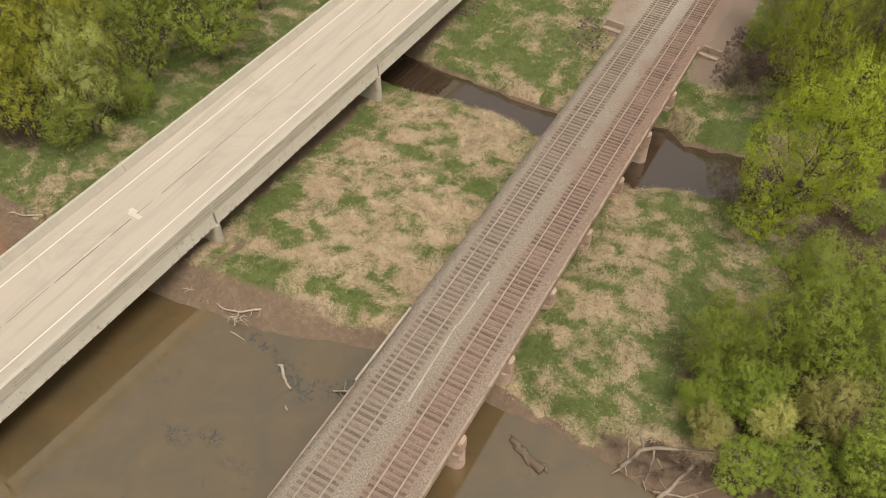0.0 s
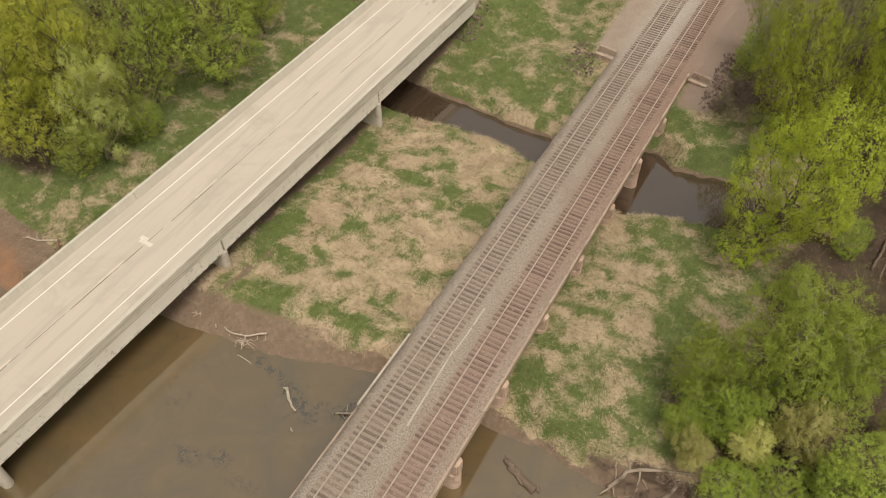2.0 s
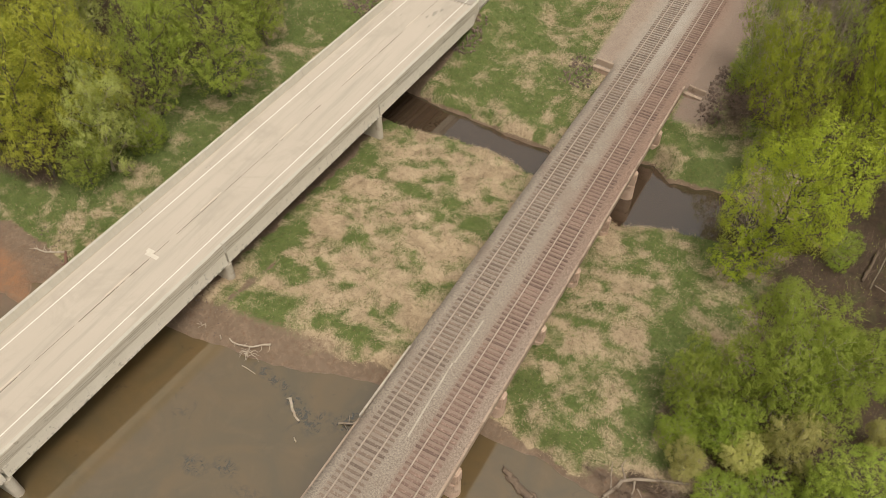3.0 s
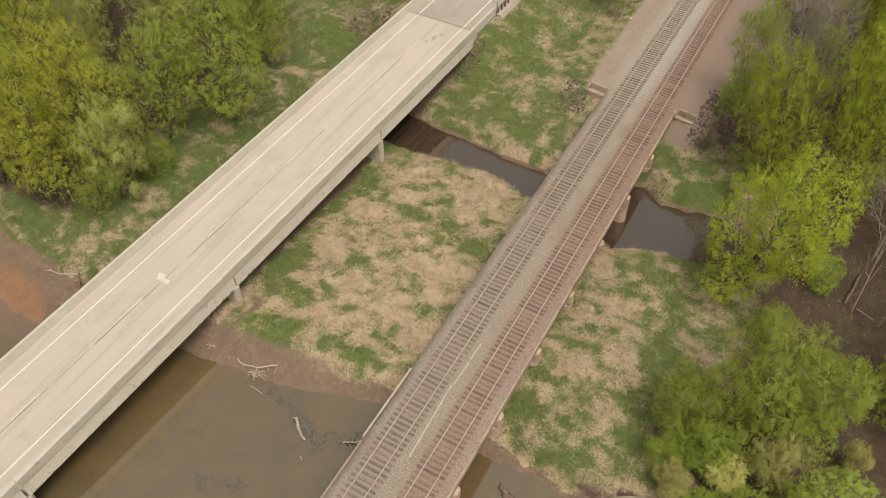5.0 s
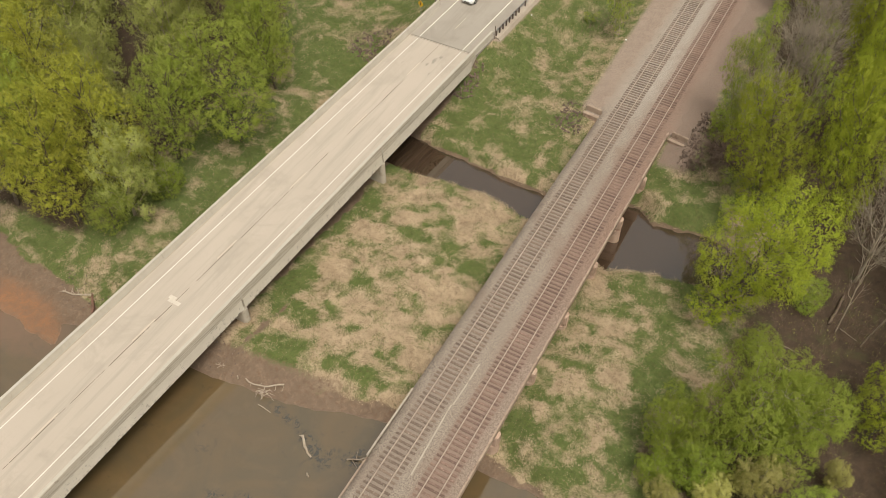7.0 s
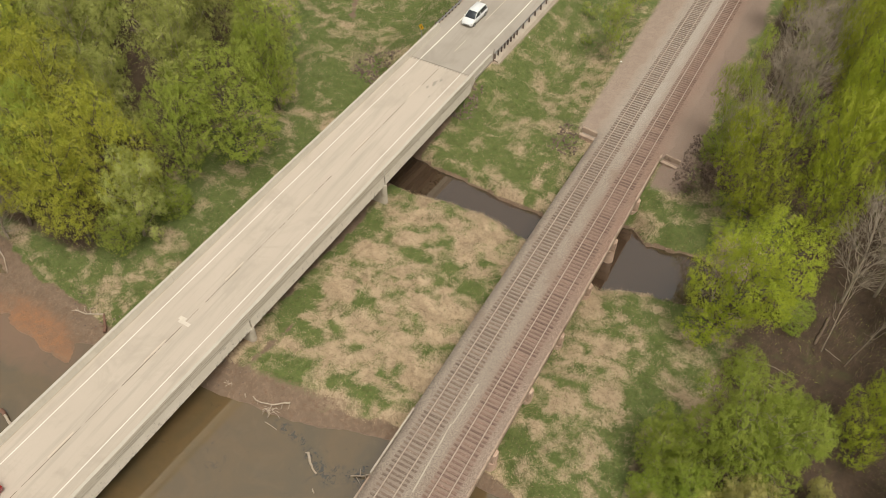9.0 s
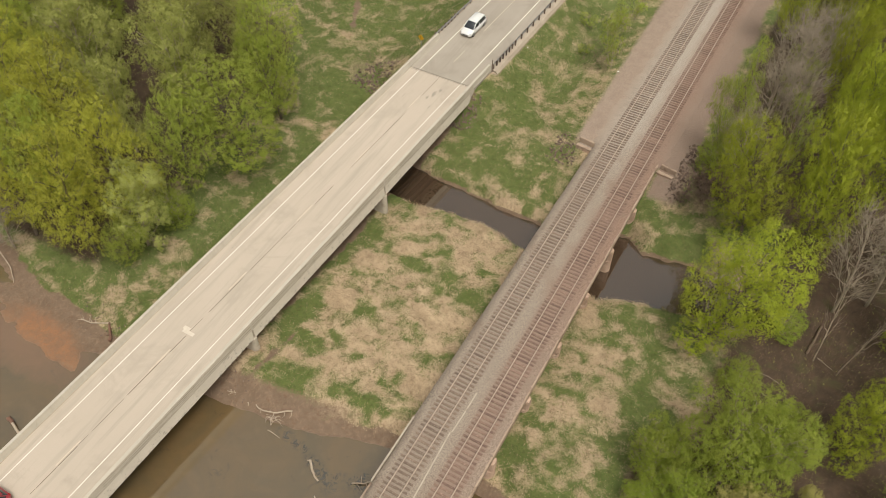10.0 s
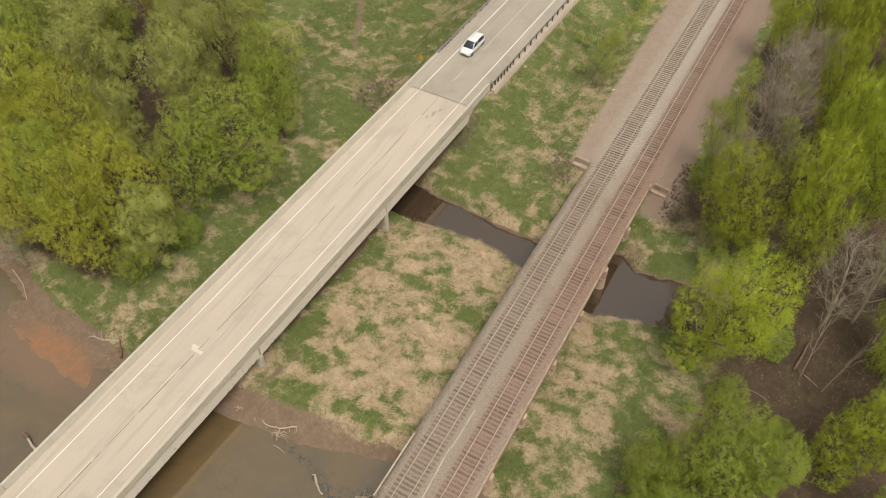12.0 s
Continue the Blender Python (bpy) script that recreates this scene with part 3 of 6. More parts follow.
def greenness(x, y):
    u = x + 2.2 * (rough_noise(x + 31, y, 2.4, 3) - 0.5)
    v = y + 2.2 * (rough_noise(x, y + 47, 2.4, 3) - 0.5)
    flat = smooth(-28, -26, x) * smooth(-3, -5, x) * smooth(67, 63, y)
    g = 0.50 - 0.12 * flat + 0.07 * smooth(3, 5, x) + 1.0 * (rough_noise(u * 0.75 + v * 0.35, v * 1.25 - u * 0.2, 2.8, 4) - 0.5) + 1.5 * (rough_noise(u + 70, v * 1.3, 1.4, 3) - 0.5)
    for cx, cy, rx, ry in GREEN_FLAT:
        g = g + 0.62 * np.exp(-(((u - cx) / rx) ** 2 + ((v - cy) / ry) ** 2))
    for cx, cy, rx, ry in GREEN_BANKS:
        g = g + 0.42 * np.exp(-(((u - cx) / rx) ** 2 + ((v - cy) / ry) ** 2))
    for cx, cy, rx, ry in STRAW:
        g = g - 0.26 * np.exp(-(((u - cx) / rx) ** 2 + ((v - cy) / ry) ** 2))
    d = y - line_at(SHORE, x)
    g = g + 0.34 * np.exp(-(((d - 4.4) / 1.3) ** 2)) * smooth(-24, -21, x) * smooth(-2, -5, x)
    g = g + 0.16 * smooth(70, 76, y) + 0.30 * smooth(-35, -38, x) * smooth(86, 76, y)
    g = g + 0.25 * smooth(84, 92, y) * (x < -12)
    g = g + 0.3 * (0.74 - g) * smooth(71, 78, y)
    return np.clip(g, 0, 1)


def earth(x, y):
    """Wet mud and bare earth by the water and under the road bridge."""
    h = land(x, y)
    wet = 1 - 0.5 * np.maximum(smooth(48, 54, y), smooth(5, 8, x))
    m = smooth(0.72 * wet, 0.28 * wet, h + 0.5 * wet * (rough_noise(x, y, 1.7) - 0.5))
    under = smooth(5.0, 3.6, np.abs(x - road_x(y)) + 2.0 * (rough_noise(x, y, 2.0) - 0.5)) * (y < 82)
    path = 0.75 * smooth(1.2, 0.2, np.abs(x + 23.1 - 0.12 * (y - 33)) + 1.3 * (rough_noise(x, y, 1.6) - 0.4)) * smooth(40, 35, y)
    track = 0.8 * smooth(1.3, 0.3, np.abs(x + 48.8 + 0.55 * (y - 88)) + 1.6 * (rough_noise(x, y, 1.8) - 0.4)) * smooth(86, 90, y) * smooth(106, 100, y)
    rail_u = smooth(3.8, 2.4, np.abs(x) + 1.5 * (rough_noise(x, y, 2.0) - 0.5)) * (y < 84)
    low = smooth(3.5, 1.0, np.abs(y - line_at(SHORE, x) - 1.5)) * smooth(-22, -8, -np.abs(x + 25))
    root = smooth(2.6, 1.0, y - line_at(SHORE, x) + 1.6 * (rough_noise(x, y, 2.0) - 0.5)) * smooth(11.5, 14.5, x)
    return np.clip(np.maximum.reduce([m, under, path, track, rail_u, 0.7 * low, root]), 0, 1)


def woods(x, y):
    """Leaf litter under the trees."""
    east = smooth(17.5, 23, x + 3.5 * (rough_noise(x, y, 6) - 0.5) - 1.5 * smooth(58, 64, y)) * (y > 31)
    east = np.maximum(east, smooth(8.0, 11.0, x) * smooth(76, 81, y))
    east = np.maximum(east, 0.85 * smooth(14.6, 17.0, x + 1.5 * (rough_noise(x, y, 2) - 0.5)) * smooth(33.6, 32.0, y) * (y > 29))
    west = smooth(-47, -53, x + 3 * (rough_noise(x, y, 6) - 0.5) + 0.10 * (y - 34)) * smooth(31, 34, y) * smooth(82, 74, y + 0.35 * (x + 45))
    return np.clip(np.maximum(east, west), 0, 1)


def stones(x, y):
    """Gravel along the railway and on the road's shoulders."""
    rail = smooth(-9.0, -6.8, x + 0.03 * (y - 100)) * smooth(9.4, 6.6, x + 2.6 * (rough_noise(x, y, 2.2) - 0.5)) * smooth(79, 82, y)
    o = np.abs(x - road_x(y))
    road = smooth(7.0, 6.2, o) * smooth(84, 86, y)
    slope = 0.8 * smooth(4.2, 5.0, x) * smooth(9.5, 8.0, x) * smooth(74.5, 77, y) * (y < 83)
    return np.clip(np.maximum.reduce([rail, road, slope]), 0, 1)


def axis_lines(lo, a, near_a, near_b, b, hi):
    """Grid lines: wide far out, a metre apart round the place, and close together in its middle."""
    far = (1.0, 0.55, 0.3, 0.17)
    mid = np.r_[np.arange(a, near_a, 1.0), np.arange(near_a, near_b, 0.42), np.arange(near_b, b, 1.0)]
    return np.r_[[lo * k for k in far if lo * k < a - 8], a - 8, a - 3, mid, b + 3, b + 8, [hi * k for k in far[::-1] if hi * k > b + 8]]


def build_ground():
    xs, ys = axis_lines(-2500, -118, -63, 17, 58, 2500), axis_lines(-2500, -42, 20, 92, 158, 2500)
    X, Y = np.meshgrid(xs, ys)
    Z = land(X, Y)
    nx, ny = len(xs), len(ys)
    verts = np.stack([X, Y, Z], -1).reshape(-1, 3)
    i = (np.arange(ny - 1)[:, None] * nx + np.arange(nx - 1)[None]).ravel()
    quads = np.stack([i, i + 1, i + nx + 1, i + nx], -1)
    data = bpy.data.meshes.new("ground")
    data.vertices.add(len(verts))
    data.vertices.foreach_set("co", verts.astype(np.float32).ravel())
    data.loops.add(quads.size)
    data.loops.foreach_set("vertex_index", quads.astype(np.int32).ravel())
    data.polygons.add(len(quads))
    data.polygons.foreach_set("loop_start", np.arange(0, quads.size, 4, dtype=np.int32))
    data.polygons.foreach_set("use_smooth", np.ones(len(quads), bool))
    data.update(calc_edges=True)
    x, y = verts[:, 0], verts[:, 1]
    one = np.ones(len(x))
    for name, cols in (("zone_a", (earth(x, y), greenness(x, y), stones(x, y), one)), ("zone_b", (woods(x, y), ochre(x, y), 0 * one, one))):
        att = data.color_attributes.new(name, "FLOAT_COLOR", "POINT")
        att.data.foreach_set("color", np.stack(cols, -1).astype(np.float32).ravel())
    return tagged(part("ground", data, M_GROUND), "river flat of straw, turf, mud and leaf litter", "ground", kind="structure")


build_ground()
water = bmesh.new()
bmesh.ops.create_grid(water, x_segments=8, y_segments=8, size=1.0, matrix=Matrix.LocRotScale((0, 20, 0), None, (2400, 52, 1)))
tagged(part("water", water, M_WATER), "still brown silty river and brook water", "water", kind="structure")


# ---- grass ----
def tufts(name, count, dry, seed, material, label):
    """Loose blades on the open ground, where the turf (or the straw) is."""
    rng = np.random.RandomState(seed)
    x, y = rng.uniform(-62, 22, count), rng.uniform(25, 112, count)
    g, keep = greenness(x, y), np.ones(count, bool)
    keep &= (rng.rand(count) < (np.clip(1.12 - 1.28 * g, 0.03, 1) if dry else np.clip(1.35 * g - 0.22, 0.05, 1)))
    keep &= (earth(x, y) < 0.45) & (stones(x, y) < 0.3) & (woods(x, y) < 0.75 * rng.rand(count) + 0.15) & (land(x, y) > 0.25)
    keep &= np.abs(x - road_x(y)) > 5.1
    if dry:
        keep &= rough_noise(x * 1.4 + 20, y, 1.0, 2) + 0.25 * rng.rand(count) > 0.52
    x, y = x[keep], y[keep]
    z, k = land(x, y), 4
    n = len(x)
    base = np.repeat(np.stack([x, y, z - 0.03], -1), k, 0) + np.c_[rng.normal(0, 0.20 if dry else 0.13, (n * k, 2)), np.zeros(n * k)]
    turn = rng.uniform(0, 2 * np.pi, n * k)
    if dry:
        turn = np.repeat(12 * rough_noise(x, y, 1.8, 2) + rng.normal(0, 0.9, n), k) + rng.normal(0, 0.5, n * k)
    tall = rng.uniform(0.10, 0.30, n * k) if not dry else rng.uniform(0.03, 0.26, n * k)
    out = rng.uniform(0.05, 0.22, n * k) if not dry else rng.uniform(0.10, 0.34, n * k)
    wide = rng.uniform(0.010, 0.026, n * k)
    side = np.stack([-np.sin(turn), np.cos(turn), 0 * turn], -1) * wide[:, None]
    tip = base + np.stack([np.cos(turn) * out, np.sin(turn) * out, tall], -1)
    data = tri_mesh(name, np.stack([base - side, base + side, tip], 1).reshape(-1, 3), 3)
    return tagged(part(name, data, material), label, "grass", kind="stuff")


tufts("green_grass", 200000, False, 3, M_BLADE_GREEN, "short fresh green grass on the river flat")
tufts("dry_grass", 620000, True, 4, M_BLADE_DRY, "matted straw-coloured dead grass on the river flat")


# ---- road bridge ----
def along_road(profile, y0, y1, pieces=1, inset=0.0):
    """A closed section, given as offsets from the road's middle and heights over it, drawn out along the road."""
    bm = bmesh.new()
    rings = []
    for k in range(pieces + 1):
        y = y0 + (y1 - y0) * k / pieces
        rings.append([bm.verts.new((road_x(y) + o, y, road_z(y) + h)) for o, h in profile])
    n = len(profile)
    for a, b in zip(rings, rings[1:]):
        for k in range(n):
            bm.faces.new((a[k], a[(k + 1) % n], b[(k + 1) % n], b[k]))
    bm.faces.new(rings[0][::-1])
    bm.faces.new(rings[-1])
    bmesh.ops.recalc_face_normals(bm, faces=bm.faces)
    return bm


def strip(o0, o1, y0, y1, lift=0.01, thick=0.004):
    return along_road([(o0, lift), (o1, lift), (o1, lift - thick), (o0, lift - thick)], y0, y1)


PIERS = (-43.2, -17.7, 7.6, 33.0, 58.3)
ENDS = (-38.0, 80.4)
bridge = empty("road_bridge", (road_x(20), 20, 0), "long pale concrete two-lane girder bridge over the river", "bridge")
stops = [ENDS[0], -17.7, 7.6, 33.0, 58.3, ENDS[1]]
for y0, y1 in zip(stops, stops[1:]):
    child("deck_slab", along_road([(-5.3, 0), (5.3, 0), (5.3, -0.25), (-5.3, -0.25)], y0, y1), M_DECK, bridge, "worn pale concrete deck with grey wheel tracks")
    for side in (-1, 1):
        face = [(4.90, 0.01), (4.97, 0.28), (5.07, 0.80), (5.36, 0.80), (5.39, 0.77), (5.39, 0.01)]
        child("parapet", along_road([(side * o, h) for o, h in face], y0 + 0.03, y1 - 0.03, 2), M_PARAPET, bridge, "weathered pale concrete parapet")
        child("parapet_back", along_road([(side * o, h) for o, h in ((5.392, 0.755), (5.43, 0.74), (5.47, -0.37), (5.31, -0.37), (5.31, -0.26), (5.392, -0.26))], y0 + 0.03, y1 - 0.03, 2), M_STAINED, bridge, "grey streaked outer face of the parapet")
    for o in (-4.75, -2.4, 0.0, 2.4, 4.75):
        shape = [(-0.45, -0.26), (0.45, -0.26), (0.45, -0.40), (0.12, -0.52), (0.12, -1.30), (0.33, -1.45), (0.33, -1.66), (-0.33, -1.66), (-0.33, -1.45), (-0.12, -1.30), (-0.12, -0.52), (-0.45, -0.40)]
        if abs(o) > 4:
            s = math.copysign(1, o)
            shape = [(-0.45 * s, -0.26), (0.50 * s, -0.38), (0.715 * s, -0.38), (0.745 * s, -1.30), (0.79 * s, -1.78), (0.75 * s, -1.82), (-0.40 * s, -1.82)]
        # inner girders take the darker concrete, which deepens the shade below the deck
        child("girder", along_road([(o + a, h) for a, h in shape], y0 + 0.12, y1 - 0.12), M_GIRDER if abs(o) > 4 else M_SHADED_SOFFIT, bridge, "cream fascia girder with dark stains" if abs(o) > 4 else "")


def stadium(x0, x1, r, z0, z1, taper=0.0, sides=8):
    """An upright slab with round noses at both ends of x, centred on y = 0."""
    bm = bmesh.new()
    rings = []
    for z, s in ((z0, 1 + taper), (z1, 1.0)):
        pts = []
        for k in range(sides + 1):
            a = -math.pi / 2 + math.pi * k / sides
            pts.append((x1 - r + math.cos(a) * r * s, math.sin(a) * r * s))
        for k in range(sides + 1):
            a = math.pi / 2 + math.pi * k / sides
            pts.append((x0 + r + math.cos(a) * r * s, math.sin(a) * r * s))
        rings.append([bm.verts.new((px, py, z)) for px, py in pts])
    n = len(rings[0])
    for k in range(n):
        bm.faces.new((rings[0][k], rings[0][(k + 1) % n], rings[1][(k + 1) % n], rings[1][k]))
    bm.faces.new(rings[0][::-1])
    bm.faces.new(rings[1])
    return bm


for y in PIERS[1:]:
    top = road_z(y) - 1.84
    wall = stadium(-5.2, 5.66, 0.42, -2.0, top - 0.02, 0.06)
    cap = box_mesh(-5.0, 5.0, -0.62, 0.62, top - 0.55, top - 0.01, 0.04)
    for name, bm in (("pier_wall", wall), ("pier_cap", cap)):
        ob = part(name, bm, M_PIER, bridge)
        ob.matrix_parent_inverse = Matrix.Translation(-Vector(bridge.location))
        ob.location = (road_x(y), y, 0)
    for side in (-1, 1):
        child("parapet_post", along_road([(side * o, h) for o, h in ((5.30, 0.60), (5.47, 0.60), (5.50, -0.36), (5.30, -0.36))], y - 0.12, y + 0.12), M_PARAPET, bridge)
        child("drain_spout", along_road([(side * o, h) for o, h in ((5.44, -0.25), (5.58, -0.25), (5.58, -0.75), (5.44, -0.75))], y - 0.06, y + 0.06), M_STAINED, bridge, "stained drain spout at the pier")

# abutments, wings and the joint to the approach
y = ENDS[1]
child("abutment", along_road([(-5.5, -0.3), (5.5, -0.3), (5.5, -4.5), (-5.5, -4.5)], y - 0.9, y + 0.5), M_PIER, bridge)
child("abutment", along_road([(-5.5, -0.3), (5.5, -0.3), (5.5, -4.5), (-5.5, -4.5)], ENDS[0] - 0.5, ENDS[0] + 0.9), M_PIER, bridge)
child("expansion_joint", strip(-4.88, 4.88, y - 0.12, y - 0.04), M_JOINT, bridge, "brown dirt-filled gap of an expansion joint")
child("expansion_joint", strip(-4.88, 4.88, y + 0.04, y + 0.12), M_JOINT, bridge)
child("joint_nosing", strip(-4.88, 4.88, y - 0.04, y + 0.04, 0.014), M_PATCH, bridge)
for side, y1 in ((-1, 88.6), (1, 85.4)):
    face = [(4.90, 0.01), (4.97, 0.28), (5.07, 0.80), (5.38, 0.80), (5.46, 0.0), (5.46, -1.9), (5.20, -1.9), (5.20, 0.01)]
    child("wing_parapet", along_road([(side * o, h) for o, h in face], y + 0.03, y1, 2), M_PARAPET, bridge, "concrete end parapet on the wing wall")

for side in (-1, 1):
    for y0, y1 in zip(stops, stops[1:]):
        child("gutter_dirt", strip(side * 4.885, side * 4.82, y0 + 0.1, y1 - 0.1, 0.011), M_SHOULDER, bridge, "line of dirt along the parapet")

# painted lines, patches and cracks on the deck
for o in (-3.40, 3.40):
    for y0, y1 in zip(stops, stops[1:]):
        child("edge_line", strip(o - 0.062, o + 0.062, y0 + 0.01, y1 - (0.25 if y1 > 80 else 0.01)), M_WHITE_LINE, bridge, "worn white edge line")
rng = random.Random(5)
for y0 in np.arange(-37.4, 78, 12.2):
    child("centre_dash", strip(-0.20, -0.08, y0, y0 + 3.05), M_DECK_DASH, bridge, "almost worn-off yellow centre dash")
yy = -30.0
while yy < 79:
    length = rng.choice((0.35, 0.6, 1.1, 2.4, 4.2))
    if rng.random() < 0.78:
        w = rng.choice((0.024, 0.032, 0.04))
        mid = 0.06 + rng.uniform(-0.015, 0.015)
        child("crack_seal", strip(mid - w, mid + w, yy, min(yy + length, 79.8), 0.011), M_SEALANT, bridge)
    yy += length + rng.choice((0.1, 0.2, 0.5))
child("repair_patch", strip(-0.72, 0.75, 29.0, 29.42, 0.014), M_PATCH, bridge, "pale repair patch in the deck")
child("repair_patch", strip(-0.95, -0.1, 29.36, 29.78, 0.012), M_PATCH, bridge)
for o, yy, w, l in ((-3.9, 40.9, 0.12, 0.2), (-3.75, 41.3, 0.16, 0.14), (1.3, 76.8, 0.28, 1.6), (1.75, 77.8, 0.22, 1.0), (0.9, 75.6, 0.2, 0.9), (-2.2, 74.5, 0.1, 0.8), (2.2, 73.9, 0.15, 0.8), (-3.1, 78.3, 0.14, 0.25)):
    bm = bmesh.new()
    ring = [bm.verts.new((road_x(yy) + o + w * math.cos(a) * rng.uniform(0.25, 1.2), yy + l * 0.5 * math.sin(a) * rng.uniform(0.25, 1.2), road_z(yy) + 0.013 + 0.0371 * l * 0.5 * math.sin(a))) for a in np.linspace(0, 2 * math.pi, 23)[:-1]]
    bm.faces.new(ring)
    child("oil_stain", bm, M_STAIN, bridge, "dark stain on the deck")

# approach road
road = empty("road", (road_x(120), 120, 0), "worn grey asphalt approach road with faded lines", "road", kind="structure")
child("carriageway", along_road([(-5.6, 0), (0, 0.02), (5.6, 0), (5.6, -0.4), (-5.6, -0.4)], ENDS[1] + 0.18, 400, 6), M_ASPHALT, road)
child("carriageway", along_road([(-5.6, 0), (0, 0.02), (5.6, 0), (5.6, -0.4), (-5.6, -0.4)], -220, ENDS[0] - 0.02, 4), M_ASPHALT, road)
for side in (-1, 1):
    child("shoulder", along_road([(side * o, h) for o, h in ((5.6, -0.01), (6.25, -0.08), (6.5, -0.5), (5.6, -0.5))], 88.7 if side < 0 else 85.5, 400, 8), M_SHOULDER, road, "pale gravel shoulder")
    child("edge_line", strip(side * 3.4 - 0.075, side * 3.4 + 0.075, ENDS[1] + 0.25, 300, 0.016), M_WHITE_LINE, road, "white edge line")
for y0, y1 in ((84.5, 87.6), (93.5, 104.0), (104.0, 122.0), (126.0, 132.0)):
    child("centre_dash", strip(-0.13, -0.02, y0, y1, 0.026), M_YELLOW_LINE, road, "faded yellow centre dash")


def guard_rail(side, y0, y1, step):
    """A steel beam on timber posts, beside the road."""
    o = side * 5.55
    rail = empty("guard_rail", (road_x(y0) + o, y0, road_z(y0)), "grey steel guard rail on dark timber posts beside the road", "guard rail", "guard rails by the approach")
    s = side
    shape = [(0.0, 0.44), (-0.05, 0.50), (0.0, 0.56), (0.0, 0.62), (-0.05, 0.68), (0.0, 0.74), (0.02, 0.74), (-0.03, 0.68), (0.02, 0.62), (0.02, 0.56), (-0.03, 0.50), (0.02, 0.44)]
    child("beam", along_road([(o + s * a, h) for a, h in shape], y0, y1, 4), M_STEEL, rail)
    post = box_mesh(-0.09, 0.09, -0.10, 0.10, -0.7, 0.78, 0.01)
    data = bpy.data.meshes.new("post")
    post.to_mesh(data)
    post.free()
    data.materials.append(M_POST)
    yy = y0 + 0.2
    count = 0
    while yy < y1:
        ob = part("post", data, None, rail)
        ob.matrix_parent_inverse = Matrix.Translation(-Vector(rail.location))
        ob.location = (road_x(yy) + o + side * 0.16, yy, road_z(yy))
        count += 1
        yy += step * (0.5 if count < 8 else 1.0)
    return rail


guard_rail(-1, 88.4, 150, 1.9)
guard_rail(1, 85.6, 150, 1.9)
marker = empty("end_marker", (road_x(85.4) + 5.6, 85.4, road_z(85.4) - 0.4), "narrow dark marker post at the parapet end", "post")
child("post", along_road([(5.62, -0.4), (5.70, -0.4), (5.70, 1.7), (5.62, 1.7)], 85.42, 85.5), M_POST, marker)

# ---- railway bridge ----
BENTS = [25.0 + 7.92 * k for k in range(-8, 7)]
rail_bridge = empty("railway_bridge", (0, 25, 0), "low rust-stained concrete ballast-deck railway trestle", "bridge")
spans = [-40.0, *BENTS[1:], 81.5]
for y0, y1 in zip(spans, spans[1:]):
    child("deck_span", box_mesh(-4.5, 4.3, y0 + 0.02, y1 - 0.02, 3.62, 3.88, 0.03), M_RAIL_DECK, rail_bridge)
    child("ballast_kerb", box_mesh(-4.62, -4.44, y0 + 0.02, y1 - 0.02, 3.64, 4.44 if 26 < y1 < 33 else 4.12, 0.03), M_KERB if 26 < y1 < 33 else M_RAIL_DECK, rail_bridge, "concrete ballast kerb")
    child("ballast_kerb", box_mesh(4.22, 4.44, y0 + 0.02, y1 - 0.02, 3.64, 4.33, 0.03), M_RAIL_DECK, rail_bridge, "rust-stained concrete ballast kerb")


def bent():
    """One pier: an upper block on a round-nosed wall."""
    top = empty("railway_pier", (0, 0, 0), "stubby rust-stained concrete pier with a rounded nose", "pier", "piers of the railway bridge")
    part("cap_beam", box_mesh(-4.70, 4.70, -0.46, 0.46, 2.02, 3.61, 0.12), M_OLD_PIER, top, "pinkish-brown upper block")
    part("pier_wall", stadium(-4.72, 4.72, 0.64, -2.0, 2.0, 0.10, 10), M_OLD_PIER, top)
    return top


first = bent()
first.location = (0, BENTS[1], 0)
for y in BENTS[2:]:
    copy_thing(first, pose(0, y, 0))
for y0, y1 in ((80.2, 81.6), (-41.0, -39.6)):
    child("abutment", box_mesh(-5.0, 4.9, y0, y1, 0.5, 3.61, 0.05), M_OLD_PIER, rail_bridge)


def wing_block(x, y, turn, out, label):
    """A wing wall with a coping, a taller back wall behind it and packed stone between the two."""
    ob = empty("wing_block", (x, y, 0), label, "concrete block", "wing blocks of the railway abutment")
    for name, bm, mat in (
        ("stem", box_mesh(-1.05, 1.05, -0.34, 0.08, 2.0, 4.22, 0.05), M_OLD_PIER), ("coping", box_mesh(-1.12, 1.12, -0.40, 0.12, 4.22, 4.37, 0.04), M_RAIL_DECK),
        ("fill", box_mesh(-1.0, 1.0, 0.125, 0.595, 2.0, 4.20, 0.03), M_BALLAST),
        ("back_wall", box_mesh(-1.0 - 0.15 * (out < 0), 1.0 + 0.15 * (out > 0), 0.60, 0.95, 2.0, 4.92, 0.05), M_RAIL_DECK),
    ):
        part(name, bm, mat, ob)
    ob.rotation_euler = (0, 0, radians(turn))
    return ob


wing_block(-5.6, 80.0, -8, -1, "tan concrete wing wall block of the railway abutment")
wing_block(5.75, 80.1, -10, 1, "tan concrete wing wall block beside the track")
marker = empty("marker_post", (7.1, 81.6, 4.0), "thin rusty steel marker post beside the abutment", "post")
post_bm = bmesh.new()
bmesh.ops.create_cone(post_bm, cap_ends=True, segments=8, radius1=0.04, radius2=0.035, depth=2.2, matrix=Matrix.Translation((7.1, 81.6, 4.7)))
child("pole", post_bm, M_POST, marker)
child("plate", box_mesh(6.98, 7.22, 81.56, 81.575, 5.55, 5.80, 0.0), M_POST, marker)


